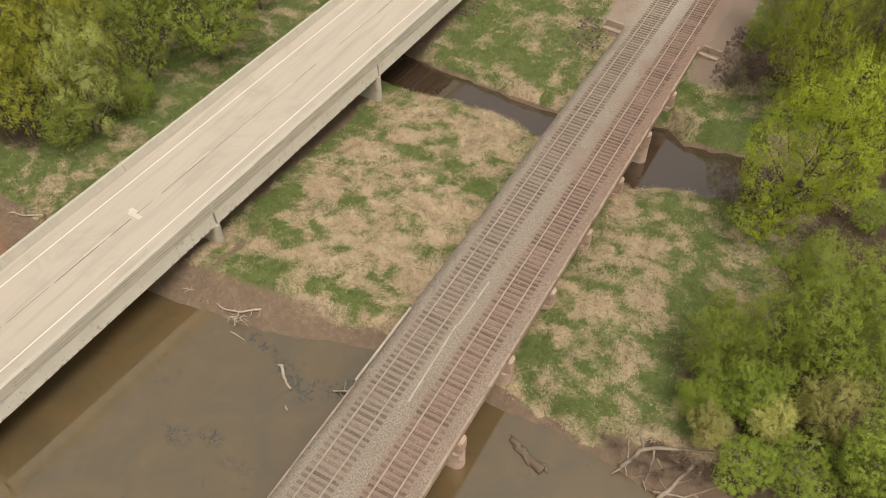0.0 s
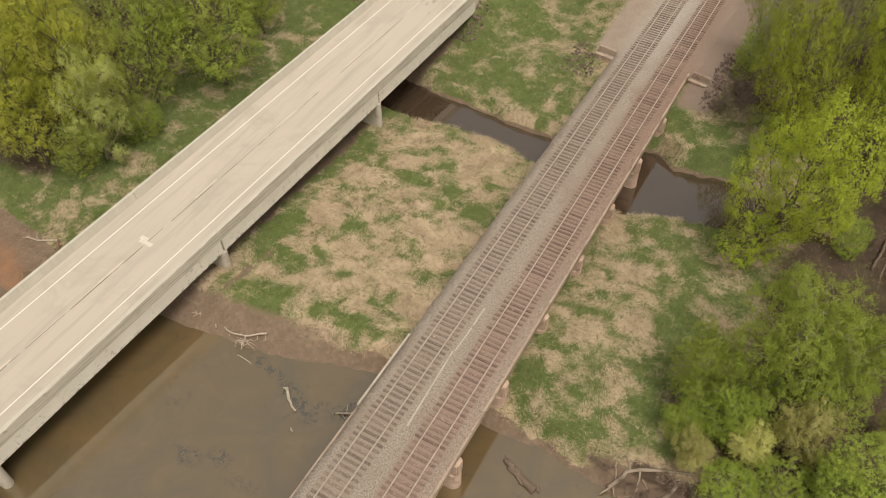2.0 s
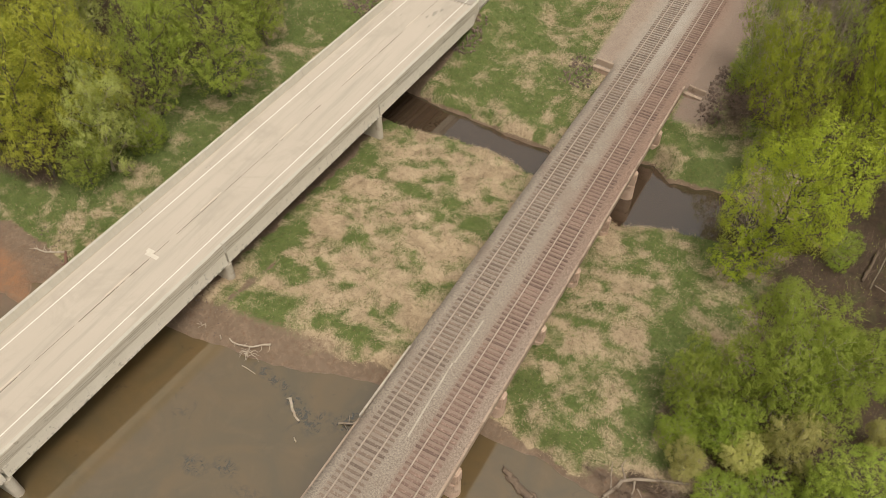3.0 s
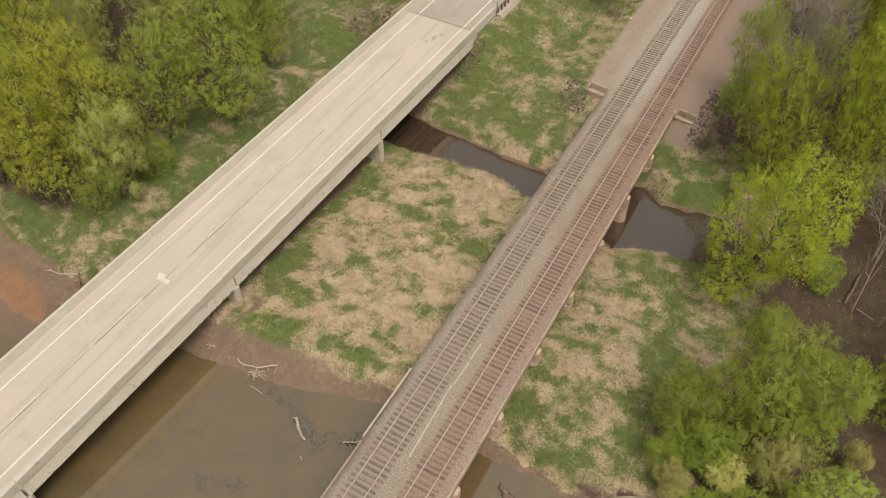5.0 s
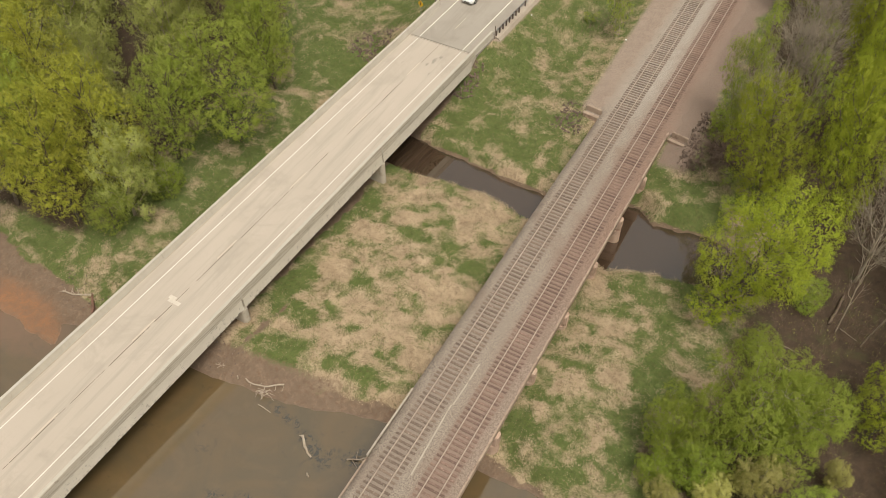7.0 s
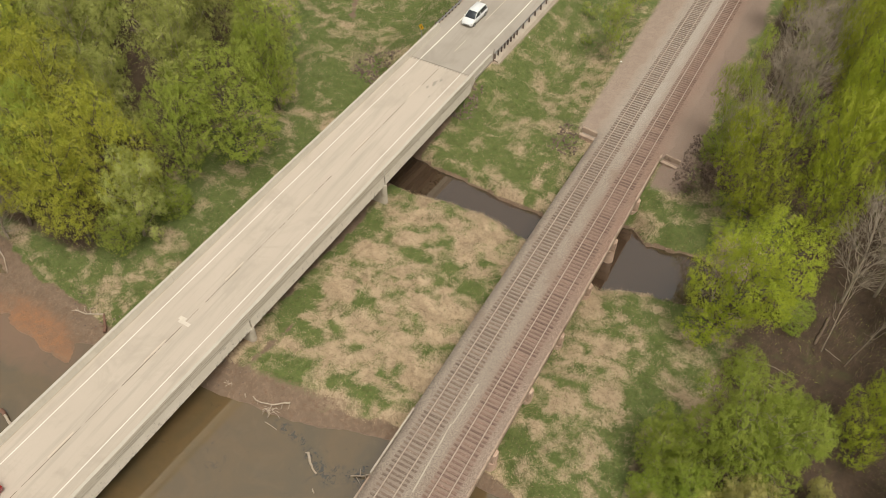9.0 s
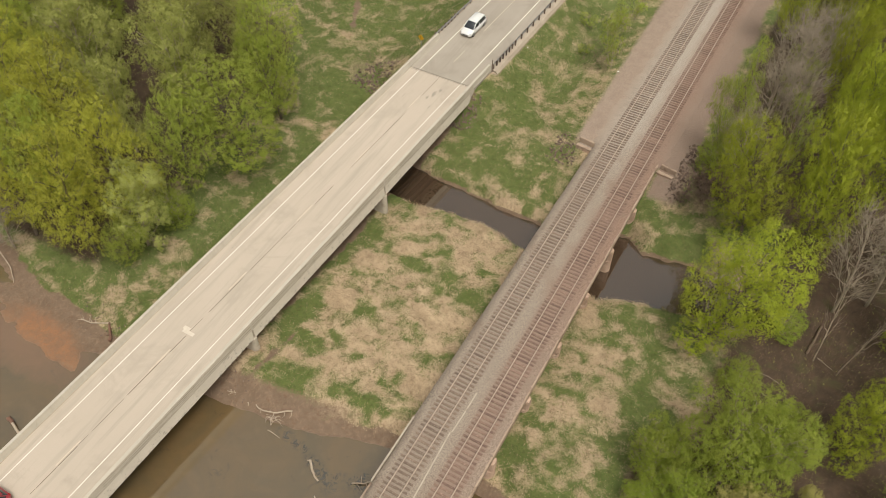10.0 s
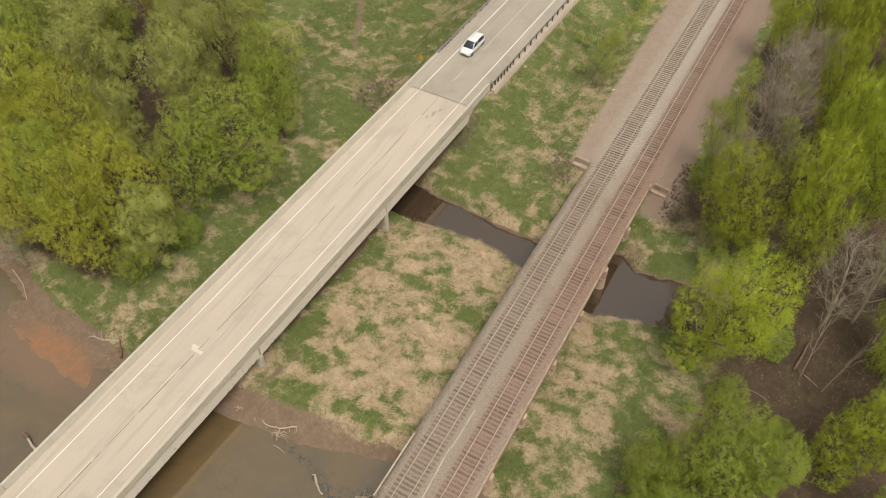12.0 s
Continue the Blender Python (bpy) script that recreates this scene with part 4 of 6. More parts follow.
# ---- ballast and tracks ----
def ballast_bed():
    ys = np.arange(-220, 420.1, 1.0)
    on = lambda y: -40 < y < 81.5
    bm = bmesh.new()
    rings = []
    r = np.random.RandomState(11)
    for y in ys:
        e = r.normal(0, 0.05, 6)
        half = (4.42 if y < 33 else 4.60) if on(y) else 5.3
        zl, zr = (4.37, 4.33) if on(y) else (4.25, 4.25)
        row = [(-half, 3.7), (-half + 0.05, zl - 0.05 + e[0]), (-3.6, 4.42 + e[1] * 0.4), (-2.15, 4.42), (-0.8, 4.42 + e[2] * 0.3), (0.0, 4.40 + e[3] * 0.6), (0.8, 4.42 + e[4] * 0.3), (2.15, 4.42), (3.55, 4.41 + e[5] * 0.4), ((4.30 if on(y) else 5.2) + e[3] * 0.8, zr - 0.02 + e[0] * 0.5), ((4.38 if on(y) else 5.3) + e[3] * 0.8, 4.20), (4.32, 3.7)]
        if not on(y):
            row[0], row[-1] = (-6.6, 3.6), (6.6, 3.6)
        rings.append([bm.verts.new((x, y, z)) for x, z in row])
    for a, b in zip(rings, rings[1:]):
        for k in range(len(a) - 1):
            bm.faces.new((a[k], a[k + 1], b[k + 1], b[k])).smooth = True
    bmesh.ops.recalc_face_normals(bm, faces=bm.faces)
    return tagged(part("ballast", bm, M_BALLAST), "crushed-stone ballast, grey and rust-red", "ballast", kind="structure")


ballast_bed()


def rail_bm(x):
    bm = bmesh.new()
    shape = [(-0.045, 0), (0.045, 0), (0.045, 0.015), (0.01, 0.04), (0.01, 0.13), (0.037, 0.14), (0.037, 0.17), (0.028, 0.178), (-0.028, 0.178), (-0.037, 0.17), (-0.037, 0.14), (-0.01, 0.13), (-0.01, 0.04), (-0.045, 0.015)]
    ends = [[bm.verts.new((x + a, y, 4.475 + h)) for a, h in shape] for y in (-220, 420)]
    n = len(shape)
    for k in range(n):
        bm.faces.new((ends[0][k], ends[0][(k + 1) % n], ends[1][(k + 1) % n], ends[1][k]))
    bmesh.ops.recalc_face_normals(bm, faces=bm.faces)
    return bm


def tie_data(mat, seed):
    """A sleeper with worn, uneven edges."""
    bm = box_mesh(-1.30, 1.30, -0.115, 0.115, 4.30, 4.475, 0.012)
    r = random.Random(seed)
    for v in bm.verts:
        v.co += Vector((r.uniform(-0.04, 0.04) if abs(v.co.x) > 1.2 else 0, r.uniform(-0.006, 0.006), r.uniform(-0.006, 0.0)))
    data = bpy.data.meshes.new("tie")
    bm.to_mesh(data)
    bm.free()
    data.materials.append(mat)
    return data


def track(x, mat, seed, label):
    r = random.Random(seed)
    top = empty("railway_track", (x, 25, 4.4), label, "railway track", "railway tracks")
    for dx in (-0.755, 0.755):
        child("rail", rail_bm(x + dx), M_RAIL, top, "rusty rail with a worn head")
    kinds = [tie_data(mat, seed * 10 + k) for k in range(5)]
    far = bmesh.new()
    for k in range(-220, 760):
        y = 10 + 0.535 * k
        if 10 <= y < 166:
            ob = part("tie", r.choice(kinds), None, top)
            ob.matrix_parent_inverse = Matrix.Translation(-Vector(top.location))
            ob.matrix_basis = pose(x + r.gauss(0, 0.025), y + r.gauss(0, 0.02), r.gauss(0.004, 0.008), 0, 0, r.gauss(0, 0.7))
        elif -100 < y < 10 or 166 <= y < 260:
            box(far, x - 1.3, x + 1.3, y - 0.115, y + 0.115, 4.3, 4.475)
    tagged(child("distant_ties", far, mat, top), kind="stuff")
    return top


track(-2.15, M_TIE, 1, "railway track on weathered grey-brown timber ties")
track(2.12, M_RED_TIE, 2, "railway track on rust-stained timber ties")

# pale kerb between the tracks
centre = empty("centre_kerb", (-0.3, 30, 4.4), "thin pale concrete kerb showing through the ballast between the tracks", "kerb")
for (xa, ya), (xb, yb) in (((-0.16, 25.3), (-0.48, 33.1)), ((-0.36, 33.2), (-0.27, 36.0)), ((-0.30, 36.3), (-0.28, 38.4))):
    bm = box_mesh(-0.07, 0.07, 0, math.hypot(xb - xa, yb - ya), 4.30, 4.455, 0.015)
    bmesh.ops.rotate(bm, verts=bm.verts, matrix=Matrix.Rotation(math.atan2(xa - xb, yb - ya), 3, "Z"))
    bmesh.ops.translate(bm, verts=bm.verts, vec=(xa, ya, 0))
    child("kerb_piece", bm, M_KERB, centre)


# ---- trees ----
def tube(points, radii, sides):
    """Verts and quads of a tapered, closed branch along points."""
    points = np.asarray(points, float)
    way = np.gradient(points, axis=0)
    way /= np.linalg.norm(way, axis=1)[:, None] + 1e-9
    ref = np.where(np.abs(way[:, 2:3]) > 0.9, (1.0, 0, 0), (0, 0, 1.0))
    a = np.cross(way, ref)
    a /= np.linalg.norm(a, axis=1)[:, None] + 1e-9
    b = np.cross(way, a)
    ang = np.linspace(0, 2 * np.pi, sides, endpoint=False)
    ring = points[:, None] + np.asarray(radii)[:, None, None] * (np.cos(ang)[None, :, None] * a[:, None] + np.sin(ang)[None, :, None] * b[:, None])
    n = len(points)
    faces = [(i * sides + k, i * sides + (k + 1) % sides, (i + 1) * sides + (k + 1) % sides, (i + 1) * sides + k) for i in range(n - 1) for k in range(sides)]
    faces.append(tuple(range(sides))[::-1])
    faces.append(tuple(range((n - 1) * sides, n * sides)))
    return ring.reshape(-1, 3), faces


def bent_line(rng, start, way, length, steps, wander, lift):
    pts = [np.asarray(start, float)]
    way = np.asarray(way, float) / np.linalg.norm(way)
    for _ in range(steps):
        way = way + rng.normal(0, wander, 3) + (0, 0, lift)
        way /= np.linalg.norm(way)
        pts.append(pts[-1] + way * length / steps)
    return np.array(pts)


def grow(seed, height, radius, trunk_r, lobes=18, twigs=36, leaves=40, leaf=0.16, stems=1, low=0.2, lump=0.40, spiky=0.35, shoot=0.6):
    """Wood (verts, faces) and leaf corners of one broad-leaved tree at the origin: limbs carry lobes of twigs, twigs carry shoots, and shoots carry leaves."""
    rng = np.random.RandomState(seed)
    V, Fc, total = [], [], 0
    clumps = []

    def add(points, r0, r1, sides):
        nonlocal total
        v, f = tube(points, np.linspace(r0, r1, len(points)), sides)
        V.append(v)
        Fc.extend(tuple(i + total for i in q) for q in f)
        total += len(v)

    spines = []
    for s in range(stems):
        lean = rng.normal(0, 0.07 if stems == 1 else 0.25, 2)
        spine = bent_line(rng, (*(rng.normal(0, 0.15, 2) * (stems > 1)), -0.4), (*lean, 1), height * 0.86, 9, 0.06, 0.04)
        add(spine, trunk_r / stems**0.5, trunk_r * 0.15 / stems**0.5, 7)
        spines.append(spine)
    for k in range(lobes):
        f = (k + 0.5) / lobes
        level = low + (0.90 - low) * f
        turn = k * 2.4 + rng.normal(0, 0.35)
        u = (level - low) / (0.98 - low)
        profile = math.sqrt(max(0.0, 1 - (1.75 * (u - 0.42) if u > 0.42 else 1.5 * (u - 0.42)) ** 2))
        r_lobe = radius * lump * rng.uniform(0.75, 1.15) * (0.75 + 0.35 * profile)
        out = max(0.0, radius * profile - r_lobe * 0.85) * rng.uniform(0.75, 1.08) * (0.35 if k % 5 == 2 else 1.0)
        spine = spines[k % stems]
        mid = np.array([np.interp(max(0.1, level - 0.16) * height, spine[:, 2], spine[:, i]) for i in range(3)])
        axis = np.array([np.interp(level * height, spine[:, 2], spine[:, i]) for i in range(3)])
        centre = axis + (math.cos(turn) * out, math.sin(turn) * out, rng.normal(0, 0.03 * height))
        centre[2] = min(centre[2], height - r_lobe * 0.8)
        way = centre - mid
        limb = np.array([mid + way * t + (0, 0, -0.10 * np.linalg.norm(way) * math.sin(math.pi * t)) for t in np.linspace(0, 1, 6)])
        limb[1:-1] += rng.normal(0, 0.05 * np.linalg.norm(way), (4, 3)) * 0.6
        add(limb, trunk_r * 0.34 * (1.1 - 0.7 * f) / stems**0.3, 0.04, 4)
        clumps.append((centre, r_lobe))
        outward = np.array((math.cos(turn), math.sin(turn), 0.35))
        for j in range(twigs):
            d = rng.normal(0, 1, 3)
            d /= np.linalg.norm(d)
            if d @ outward < -0.25 and rng.rand() < 0.8:
                d = -d
            d[2] = abs(d[2]) * 0.9 if rng.rand() < 0.55 else d[2] * 0.75
            reach = r_lobe * rng.uniform(0.8, 1.12) * (1 + spiky * rng.rand() ** 3)
            start = limb[rng.randint(3, 6)]
            end = centre + d * reach * (1, 1, 0.85)
            middle = (start + end) / 2 + rng.normal(0, 0.08 * r_lobe, 3) - (0, 0, 0.05 * r_lobe)
            twig = np.array([start, middle, end + (0, 0, 0.12 * r_lobe)])
            if not leaves or j % 10 == 0:
                add(twig, 0.022, 0.006, 3)
    leaf_corners = np.zeros((0, 3))
    if leaves:
        C, R = np.array([c for c, _ in clumps]), np.array([r for _, r in clumps])
        flat = np.array((1, 1, 0.8))

        def shell(n, lo, hi, keep_out):
            """Places on the outer skin of the lobes, and the way out of them, mostly where the sky can see."""
            w = rng.choice(len(C), 4 * n, p=R**2 / np.sum(R**2))
            d = rng.normal(0, 1, (4 * n, 3))
            d /= np.linalg.norm(d, axis=1)[:, None]
            at = C[w] + d * flat * (R[w] * rng.uniform(lo, hi, 4 * n))[:, None]
            apart = np.linalg.norm((at[:, None] - C[None]) / flat, axis=2) / R[None]
            apart[np.arange(4 * n), w] = 9
            good = (apart.min(1) > keep_out) & ((d[:, 2] > -0.35) | (rng.rand(4 * n) < 0.25))
            pick = np.nonzero(good)[0][:n]
            return at[pick], d[pick]

        def blades(at, up, way, s):
            a = way - up * np.sum(way * up, axis=1)[:, None]
            a /= np.linalg.norm(a, axis=1)[:, None] + 1e-9
            b = np.cross(up, a)
            return np.stack([at - a * s * 0.8 - b * s * 0.5, at - a * s * 0.5 + b * s * 0.55, at + a * s * 1.3], 1).reshape(-1, 3)

        # tufts of shoots all over the skin, leaves along each shoot
        per, rays = 4, 9
        root, away = shell(lobes * twigs * leaves // (per * rays), 0.82, 1.0, 0.86)
        k = len(root)
        size = shoot * rng.uniform(0.6, 1.35, k)
        h = np.repeat(np.arange(k), rays)
        n = len(h)
        way = 0.75 * away[h] + (0, 0, 0.5) + rng.normal(0, 0.5, (n, 3))
        way /= np.linalg.norm(way, axis=1)[:, None]
        reach = (size[h] * (0.6 + 0.75 * rng.rand(n) ** 2))[:, None]
        g, m = np.repeat(np.arange(n), per), n * per
        at = root[h][g] + way[g] * reach[g] * rng.uniform(0.15, 1, (m, 1)) + rng.normal(0, 1.2 * leaf, (m, 3))
        up = 0.55 * way[g] + 0.5 * away[h][g] + (0, 0, 0.45) + rng.normal(0, 0.36, (m, 3))
        up /= np.linalg.norm(up, axis=1)[:, None]
        outer = blades(at, up, way[g] + rng.normal(0, 0.6, (m, 3)), leaf * rng.uniform(0.65, 1.3, (m, 1)))
        root, away = shell(m // 7, 0.62, 0.84, 0.62)
        up = away + (0, 0, 0.3) + rng.normal(0, 0.25, (len(root), 3))
        up /= np.linalg.norm(up, axis=1)[:, None]
        inner = blades(root, up, rng.normal(0, 1, (len(root), 3)), 1.75 * leaf * rng.uniform(0.7, 1.2, (len(root), 1)))
        leaf_corners = np.concatenate([outer, inner])
    return np.concatenate(V), Fc, leaf_corners


KINDS = {}


def tree_kind(key, bark, leaf_material, **how):
    v, f, leaf_corners = grow(**how)
    wood = mesh_of("trunk", v, f, True)
    wood.materials.append(bark)
    crown = None
    if len(leaf_corners):
        crown = tri_mesh("crown", leaf_corners, 3)
        crown.materials.append(leaf_material)
    around = np.hypot(*(leaf_corners if crown else v)[:, :2].T)
    KINDS[key] = (wood, crown, np.percentile((leaf_corners if crown else v)[:, 2], 99), np.percentile(around, 96))


tree_kind("lime", M_BARK, M_LEAF_LIME, seed=1, height=15, radius=6.2, trunk_r=0.28, lobes=38, twigs=30, leaves=33, leaf=0.076, low=0.16, spiky=0.6, lump=0.33, shoot=0.75)
tree_kind("green", M_BARK, M_LEAF_GREEN, seed=2, height=16, radius=6.2, trunk_r=0.30, lobes=26, twigs=34, leaves=34, leaf=0.078, low=0.18, spiky=0.4, lump=0.38, shoot=0.65)
tree_kind("yellow", M_BARK, M_LEAF_YELLOW, seed=3, height=17, radius=6.0, trunk_r=0.32, lobes=26, twigs=34, leaves=34, leaf=0.076, low=0.18, spiky=0.6, lump=0.36, shoot=0.8)
tree_kind("olive", M_GREY_TWIG, M_LEAF_OLIVE, seed=4, height=11, radius=4.4, trunk_r=0.18, lobes=24, twigs=30, leaves=32, leaf=0.072, stems=2, low=0.14, spiky=0.9, lump=0.31, shoot=0.7)
tree_kind("bushy", M_GREY_TWIG, M_LEAF_HAZE, seed=5, height=8, radius=4.6, trunk_r=0.15, lobes=20, twigs=34, leaves=32, leaf=0.066, stems=3, low=0.14, spiky=0.45)
tree_kind("thicket", M_GREY_TWIG, M_LEAF_HAZE, seed=15, height=12.5, radius=6.2, trunk_r=0.18, lobes=30, twigs=36, leaves=56, leaf=0.068, stems=4, low=0.12, spiky=0.35, lump=0.34)
tree_kind("pale", M_GREY_TWIG, M_LEAF_PALE, seed=6, height=7, radius=3.0, trunk_r=0.12, lobes=14, twigs=30, leaves=40, leaf=0.07, stems=2, low=0.16, spiky=0.5)
tree_kind("bare", M_GREY_TWIG, None, seed=7, height=14, radius=4.6, trunk_r=0.20, lobes=18, twigs=26, leaves=0, low=0.3, spiky=0.6)
tree_kind("sapling", M_GREY_TWIG, M_LEAF_GREEN, seed=16, height=11, radius=3.2, trunk_r=0.13, lobes=20, twigs=26, leaves=16, leaf=0.075, stems=2, low=0.2, spiky=0.6)
tree_kind("scrub", M_BROWN_TWIG, None, seed=17, height=3, radius=2.4, trunk_r=0.05, lobes=14, twigs=20, leaves=0, stems=4, low=0.1, spiky=0.7)
tree_kind("dead", M_PALE_BARK, None, seed=8, height=13, radius=2.6, trunk_r=0.15, lobes=11, twigs=6, leaves=0, stems=1, low=0.35, spiky=0.8)

TREE_WORDS = {
    "lime": ("bright lime-green broad-leaved tree in fresh spring leaf", "tree"),
    "green": ("full green broad-leaved tree in young leaf", "tree"),
    "yellow": ("tall yellowish-green tree with sparse spring leaves", "tree"),
    "olive": ("thin grey-olive tree just coming into leaf", "tree"),
    "bushy": ("low many-stemmed green bush on the river flat", "bush"),
    "thicket": ("broad hazy yellow-green willow thicket by the river", "tree"),
    "pale": ("small bush covered in pale yellow-green catkins", "bush"),
    "bare": ("leafless grey-brown tree with fine twigs", "tree"),
    "sapling": ("slender sapling with a thin haze of young leaves", "tree"),
    "scrub": ("low leafless brown scrub on an earth bank", "bush"),
    "dead": ("dead tree with bleached white branches", "tree"),
}


def plant(key, x, y, tall, radius=0.0, turn=0.0):
    """A tree of that kind at a place, that many metres tall and that far out to the crown's edge."""
    wood, crown, height, reach = KINDS[key]
    label, category = TREE_WORDS[key]
    s = tall / height
    w = radius / reach if radius else s
    ob = empty("tree" if category == "tree" else "bush", (x, y, float(land(x, y)) - 0.05), label, category, "trees of the river woods" if category == "tree" else "bushes of the river flat")
    ob.rotation_euler, ob.scale = (0, 0, radians(turn)), (w, w, s)
    part("trunk", wood, None, ob)
    if crown:
        part("crown", crown, None, ob)
    return ob


# east side: kind, place, height, crown radius
wood_rng = random.Random(21)
EAST_BANK = (
    ("lime", 18.0, 57.6, 19.0, 6.8), ("lime", 17.4, 75.0, 17.0, 5.5), ("lime", 25.4, 75.8, 20.5, 5.2), ("thicket", 23.2, 42.6, 13.0, 6.2), ("bushy", 27.8, 45.5, 9.5, 4.0), ("thicket", 18.6, 39.4, 8.0, 3.2),
    ("bushy", 22.4, 33.0, 3.8, 2.4), ("bushy", 26.0, 34.2, 4.2, 2.6), ("bushy", 29.6, 36.2, 4.8, 2.6), ("pale", 20.0, 34.3, 4.0, 2.0), ("pale", 26.6, 37.8, 7.8, 2.7), ("thicket", 17.7, 36.6, 3.4, 1.9), ("thicket", 21.2, 37.6, 5.5, 2.8), ("pale", 23.8, 36.2, 5.2, 2.3), ("pale", 31.8, 43.0, 4.4, 1.5),
    ("green", 31.5, 36.5, 9.0, 4.5), ("lime", 34.3, 50.4, 13.5, 4.6), ("dead", 29.4, 61.6, 14.0, 2.4), ("bare", 29.8, 69.5, 15.0, 4.4), ("dead", 31.9, 60.8, 12.0, 2.0), ("bare", 33.0, 72.0, 15.0, 4.2),
    ("sapling", 13.4, 75.5, 2.6, 1.8), ("sapling", 12.2, 84.8, 14.0, 3.4), ("bare", 13.6, 83.0, 12.5, 3.6), ("sapling", 18.0, 86.0, 12.5, 3.4),
)
EAST_BRUSH = (
    ("sapling", 10.6, 88.0, 12.0, 3.0), ("bare", 16.4, 95.5, 15.5, 4.0), ("bare", 14.4, 92.0, 14.0, 3.6), ("bare", 17.8, 100.0, 15.0, 4.2), ("bare", 14.0, 101.0, 14.5, 4.0), ("bare", 18.6, 93.0, 13.0, 3.6),
    ("sapling", 11.8, 97.0, 12.0, 3.0), ("bare", 15.4, 108.0, 14.0, 4.0), ("sapling", 15.6, 98.0, 12.0, 2.8), ("bare", 18.6, 107.0, 15.0, 4.0), ("bushy", 10.8, 83.5, 5.0, 2.6), ("bushy", 12.6, 87.5, 6.0, 3.0),
    ("bushy", 22.6, 53.6, 4.5, 2.4), ("bushy", 25.5, 63.5, 4.0, 2.2), ("sapling", 15.2, 72.6, 3.4, 2.0), ("bare", 17.0, 64.3, 6.0, 3.0), ("bushy", 28.6, 53.0, 2.2, 1.4),
)
EAST_WOOD = (
    ("lime", 24.0, 84.0, 16.7, 3.9), ("lime", 24.6, 91.2, 20.0, 4.6), ("lime", 30.5, 85.5, 22.3, 5.2), ("lime", 22.6, 101.0, 18.0, 4.2), ("green", 28.0, 103.0, 20.0, 5.3), ("lime", 21.6, 111.5, 21.2, 4.8), ("lime", 28.5, 114.0, 18.0, 5.0),
    ("lime", 31.5, 96.5, 20.0, 5.3), ("lime", 12.2, 119.0, 14.8, 4.2), ("lime", 16.8, 118.0, 14.4, 3.9), ("lime", 22.0, 123.0, 20.0, 5.3), ("yellow", 29.0, 121.0, 20.1, 5.5), ("green", 16.5, 133.0, 16.2, 4.6), ("lime", 24.0, 136.0, 19.0, 5.3),
    ("green", 35.5, 77.0, 20.1, 5.2), ("lime", 37.5, 66.0, 15.3, 4.7), ("green", 40.0, 57.5, 15.0, 4.8), ("green", 40.5, 46.0, 12.7, 4.6),
)
WEST_EDGE = (
    ("green", -44.0, 55.4, 16.5, 7.4), ("green", -47.0, 66.5, 13.5, 4.6), ("yellow", -49.6, 40.5, 19.5, 5.2), ("olive", -46.0, 38.4, 13.5, 4.0), ("yellow", -51.0, 34.6, 18.5, 5.0), ("green", -46.6, 35.6, 6.5, 3.0),
    ("green", -48.6, 48.6, 15.5, 4.8), ("bushy", -45.5, 43.5, 5.5, 2.6), ("green", -57.5, 38.0, 19.0, 5.2), ("olive", -55.0, 58.5, 21.0, 5.6), ("green", -51.5, 69.5, 17.0, 5.4), ("olive", -60.0, 50.5, 16.0, 4.6),
    ("yellow", -60.0, 33.0, 16.5, 5.0), ("yellow", -61.5, 42.8, 21.5, 5.6), ("olive", -67.0, 53.0, 21.0, 6.2), ("olive", -61.5, 64.0, 21.0, 5.8), ("yellow", -70.0, 36.0, 19.0, 6.0), ("olive", -57.5, 74.0, 16.0, 5.2),
)
WEST_WOOD = (
    ("yellow", -73.0, 45.0, 20.5, 6.2), ("olive", -74.0, 57.5, 20.5, 6.6), ("olive", -68.5, 71.0, 20.0, 6.4), ("green", -82.0, 50.5, 19.5, 6.6), ("green", -80.0, 64.5, 20.5, 6.6), ("yellow", -75.0, 77.0, 19.0, 6.4),
    ("green", -89.0, 57.5, 19.5, 6.6), ("olive", -87.0, 71.0, 20.0, 6.6), ("green", -83.0, 83.0, 18.0, 6.9), ("green", -96.0, 65.0, 19.5, 6.9),
    ("green", -81.0, 40.0, 18.0, 6.6), ("green", -66.0, 82.0, 15.0, 5.6), ("olive", -73.0, 91.0, 15.0, 5.9), ("bare", -61.5, 30.5, 8.0, 3.8),
)
MIDDLE = (("sapling", -9.2, 98.8, 9.5, 3.2), ("sapling", -12.2, 108.0, 5.5, 2.6), ("sapling", -10.8, 114.0, 6.0, 2.6), ("sapling", -14.0, 100.5, 2.2, 1.4), ("sapling", -11.0, 121.0, 7.0, 3.0), ("sapling", -15.5, 106.0, 3.0, 1.8))
SCRUB = (("scrub", 10.4, 80.0, 2.0, 2.0), ("scrub", 12.2, 82.0, 2.8, 2.2), ("scrub", 11.2, 78.0, 1.8, 1.8), ("scrub", 9.4, 77.0, 1.4, 1.4), ("scrub", 13.6, 79.5, 2.4, 2.0),
         ("scrub", 15.9, 31.0, 0.8, 1.1), ("scrub", 17.4, 30.9, 0.9, 1.3), ("scrub", 18.8, 31.6, 1.0, 1.4), ("scrub", 20.4, 31.6, 1.0, 1.5), ("scrub", 13.0, 31.7, 0.5, 0.9), ("scrub", 14.2, 31.5, 0.6, 1.0), ("scrub", 17.2, 38.3, 1.4, 1.4))
for key, x, y, tall, radius in EAST_BANK + EAST_BRUSH + EAST_WOOD + WEST_EDGE + WEST_WOOD + MIDDLE + SCRUB:
    plant(key, x, y, tall, radius, wood_rng.uniform(0, 360))


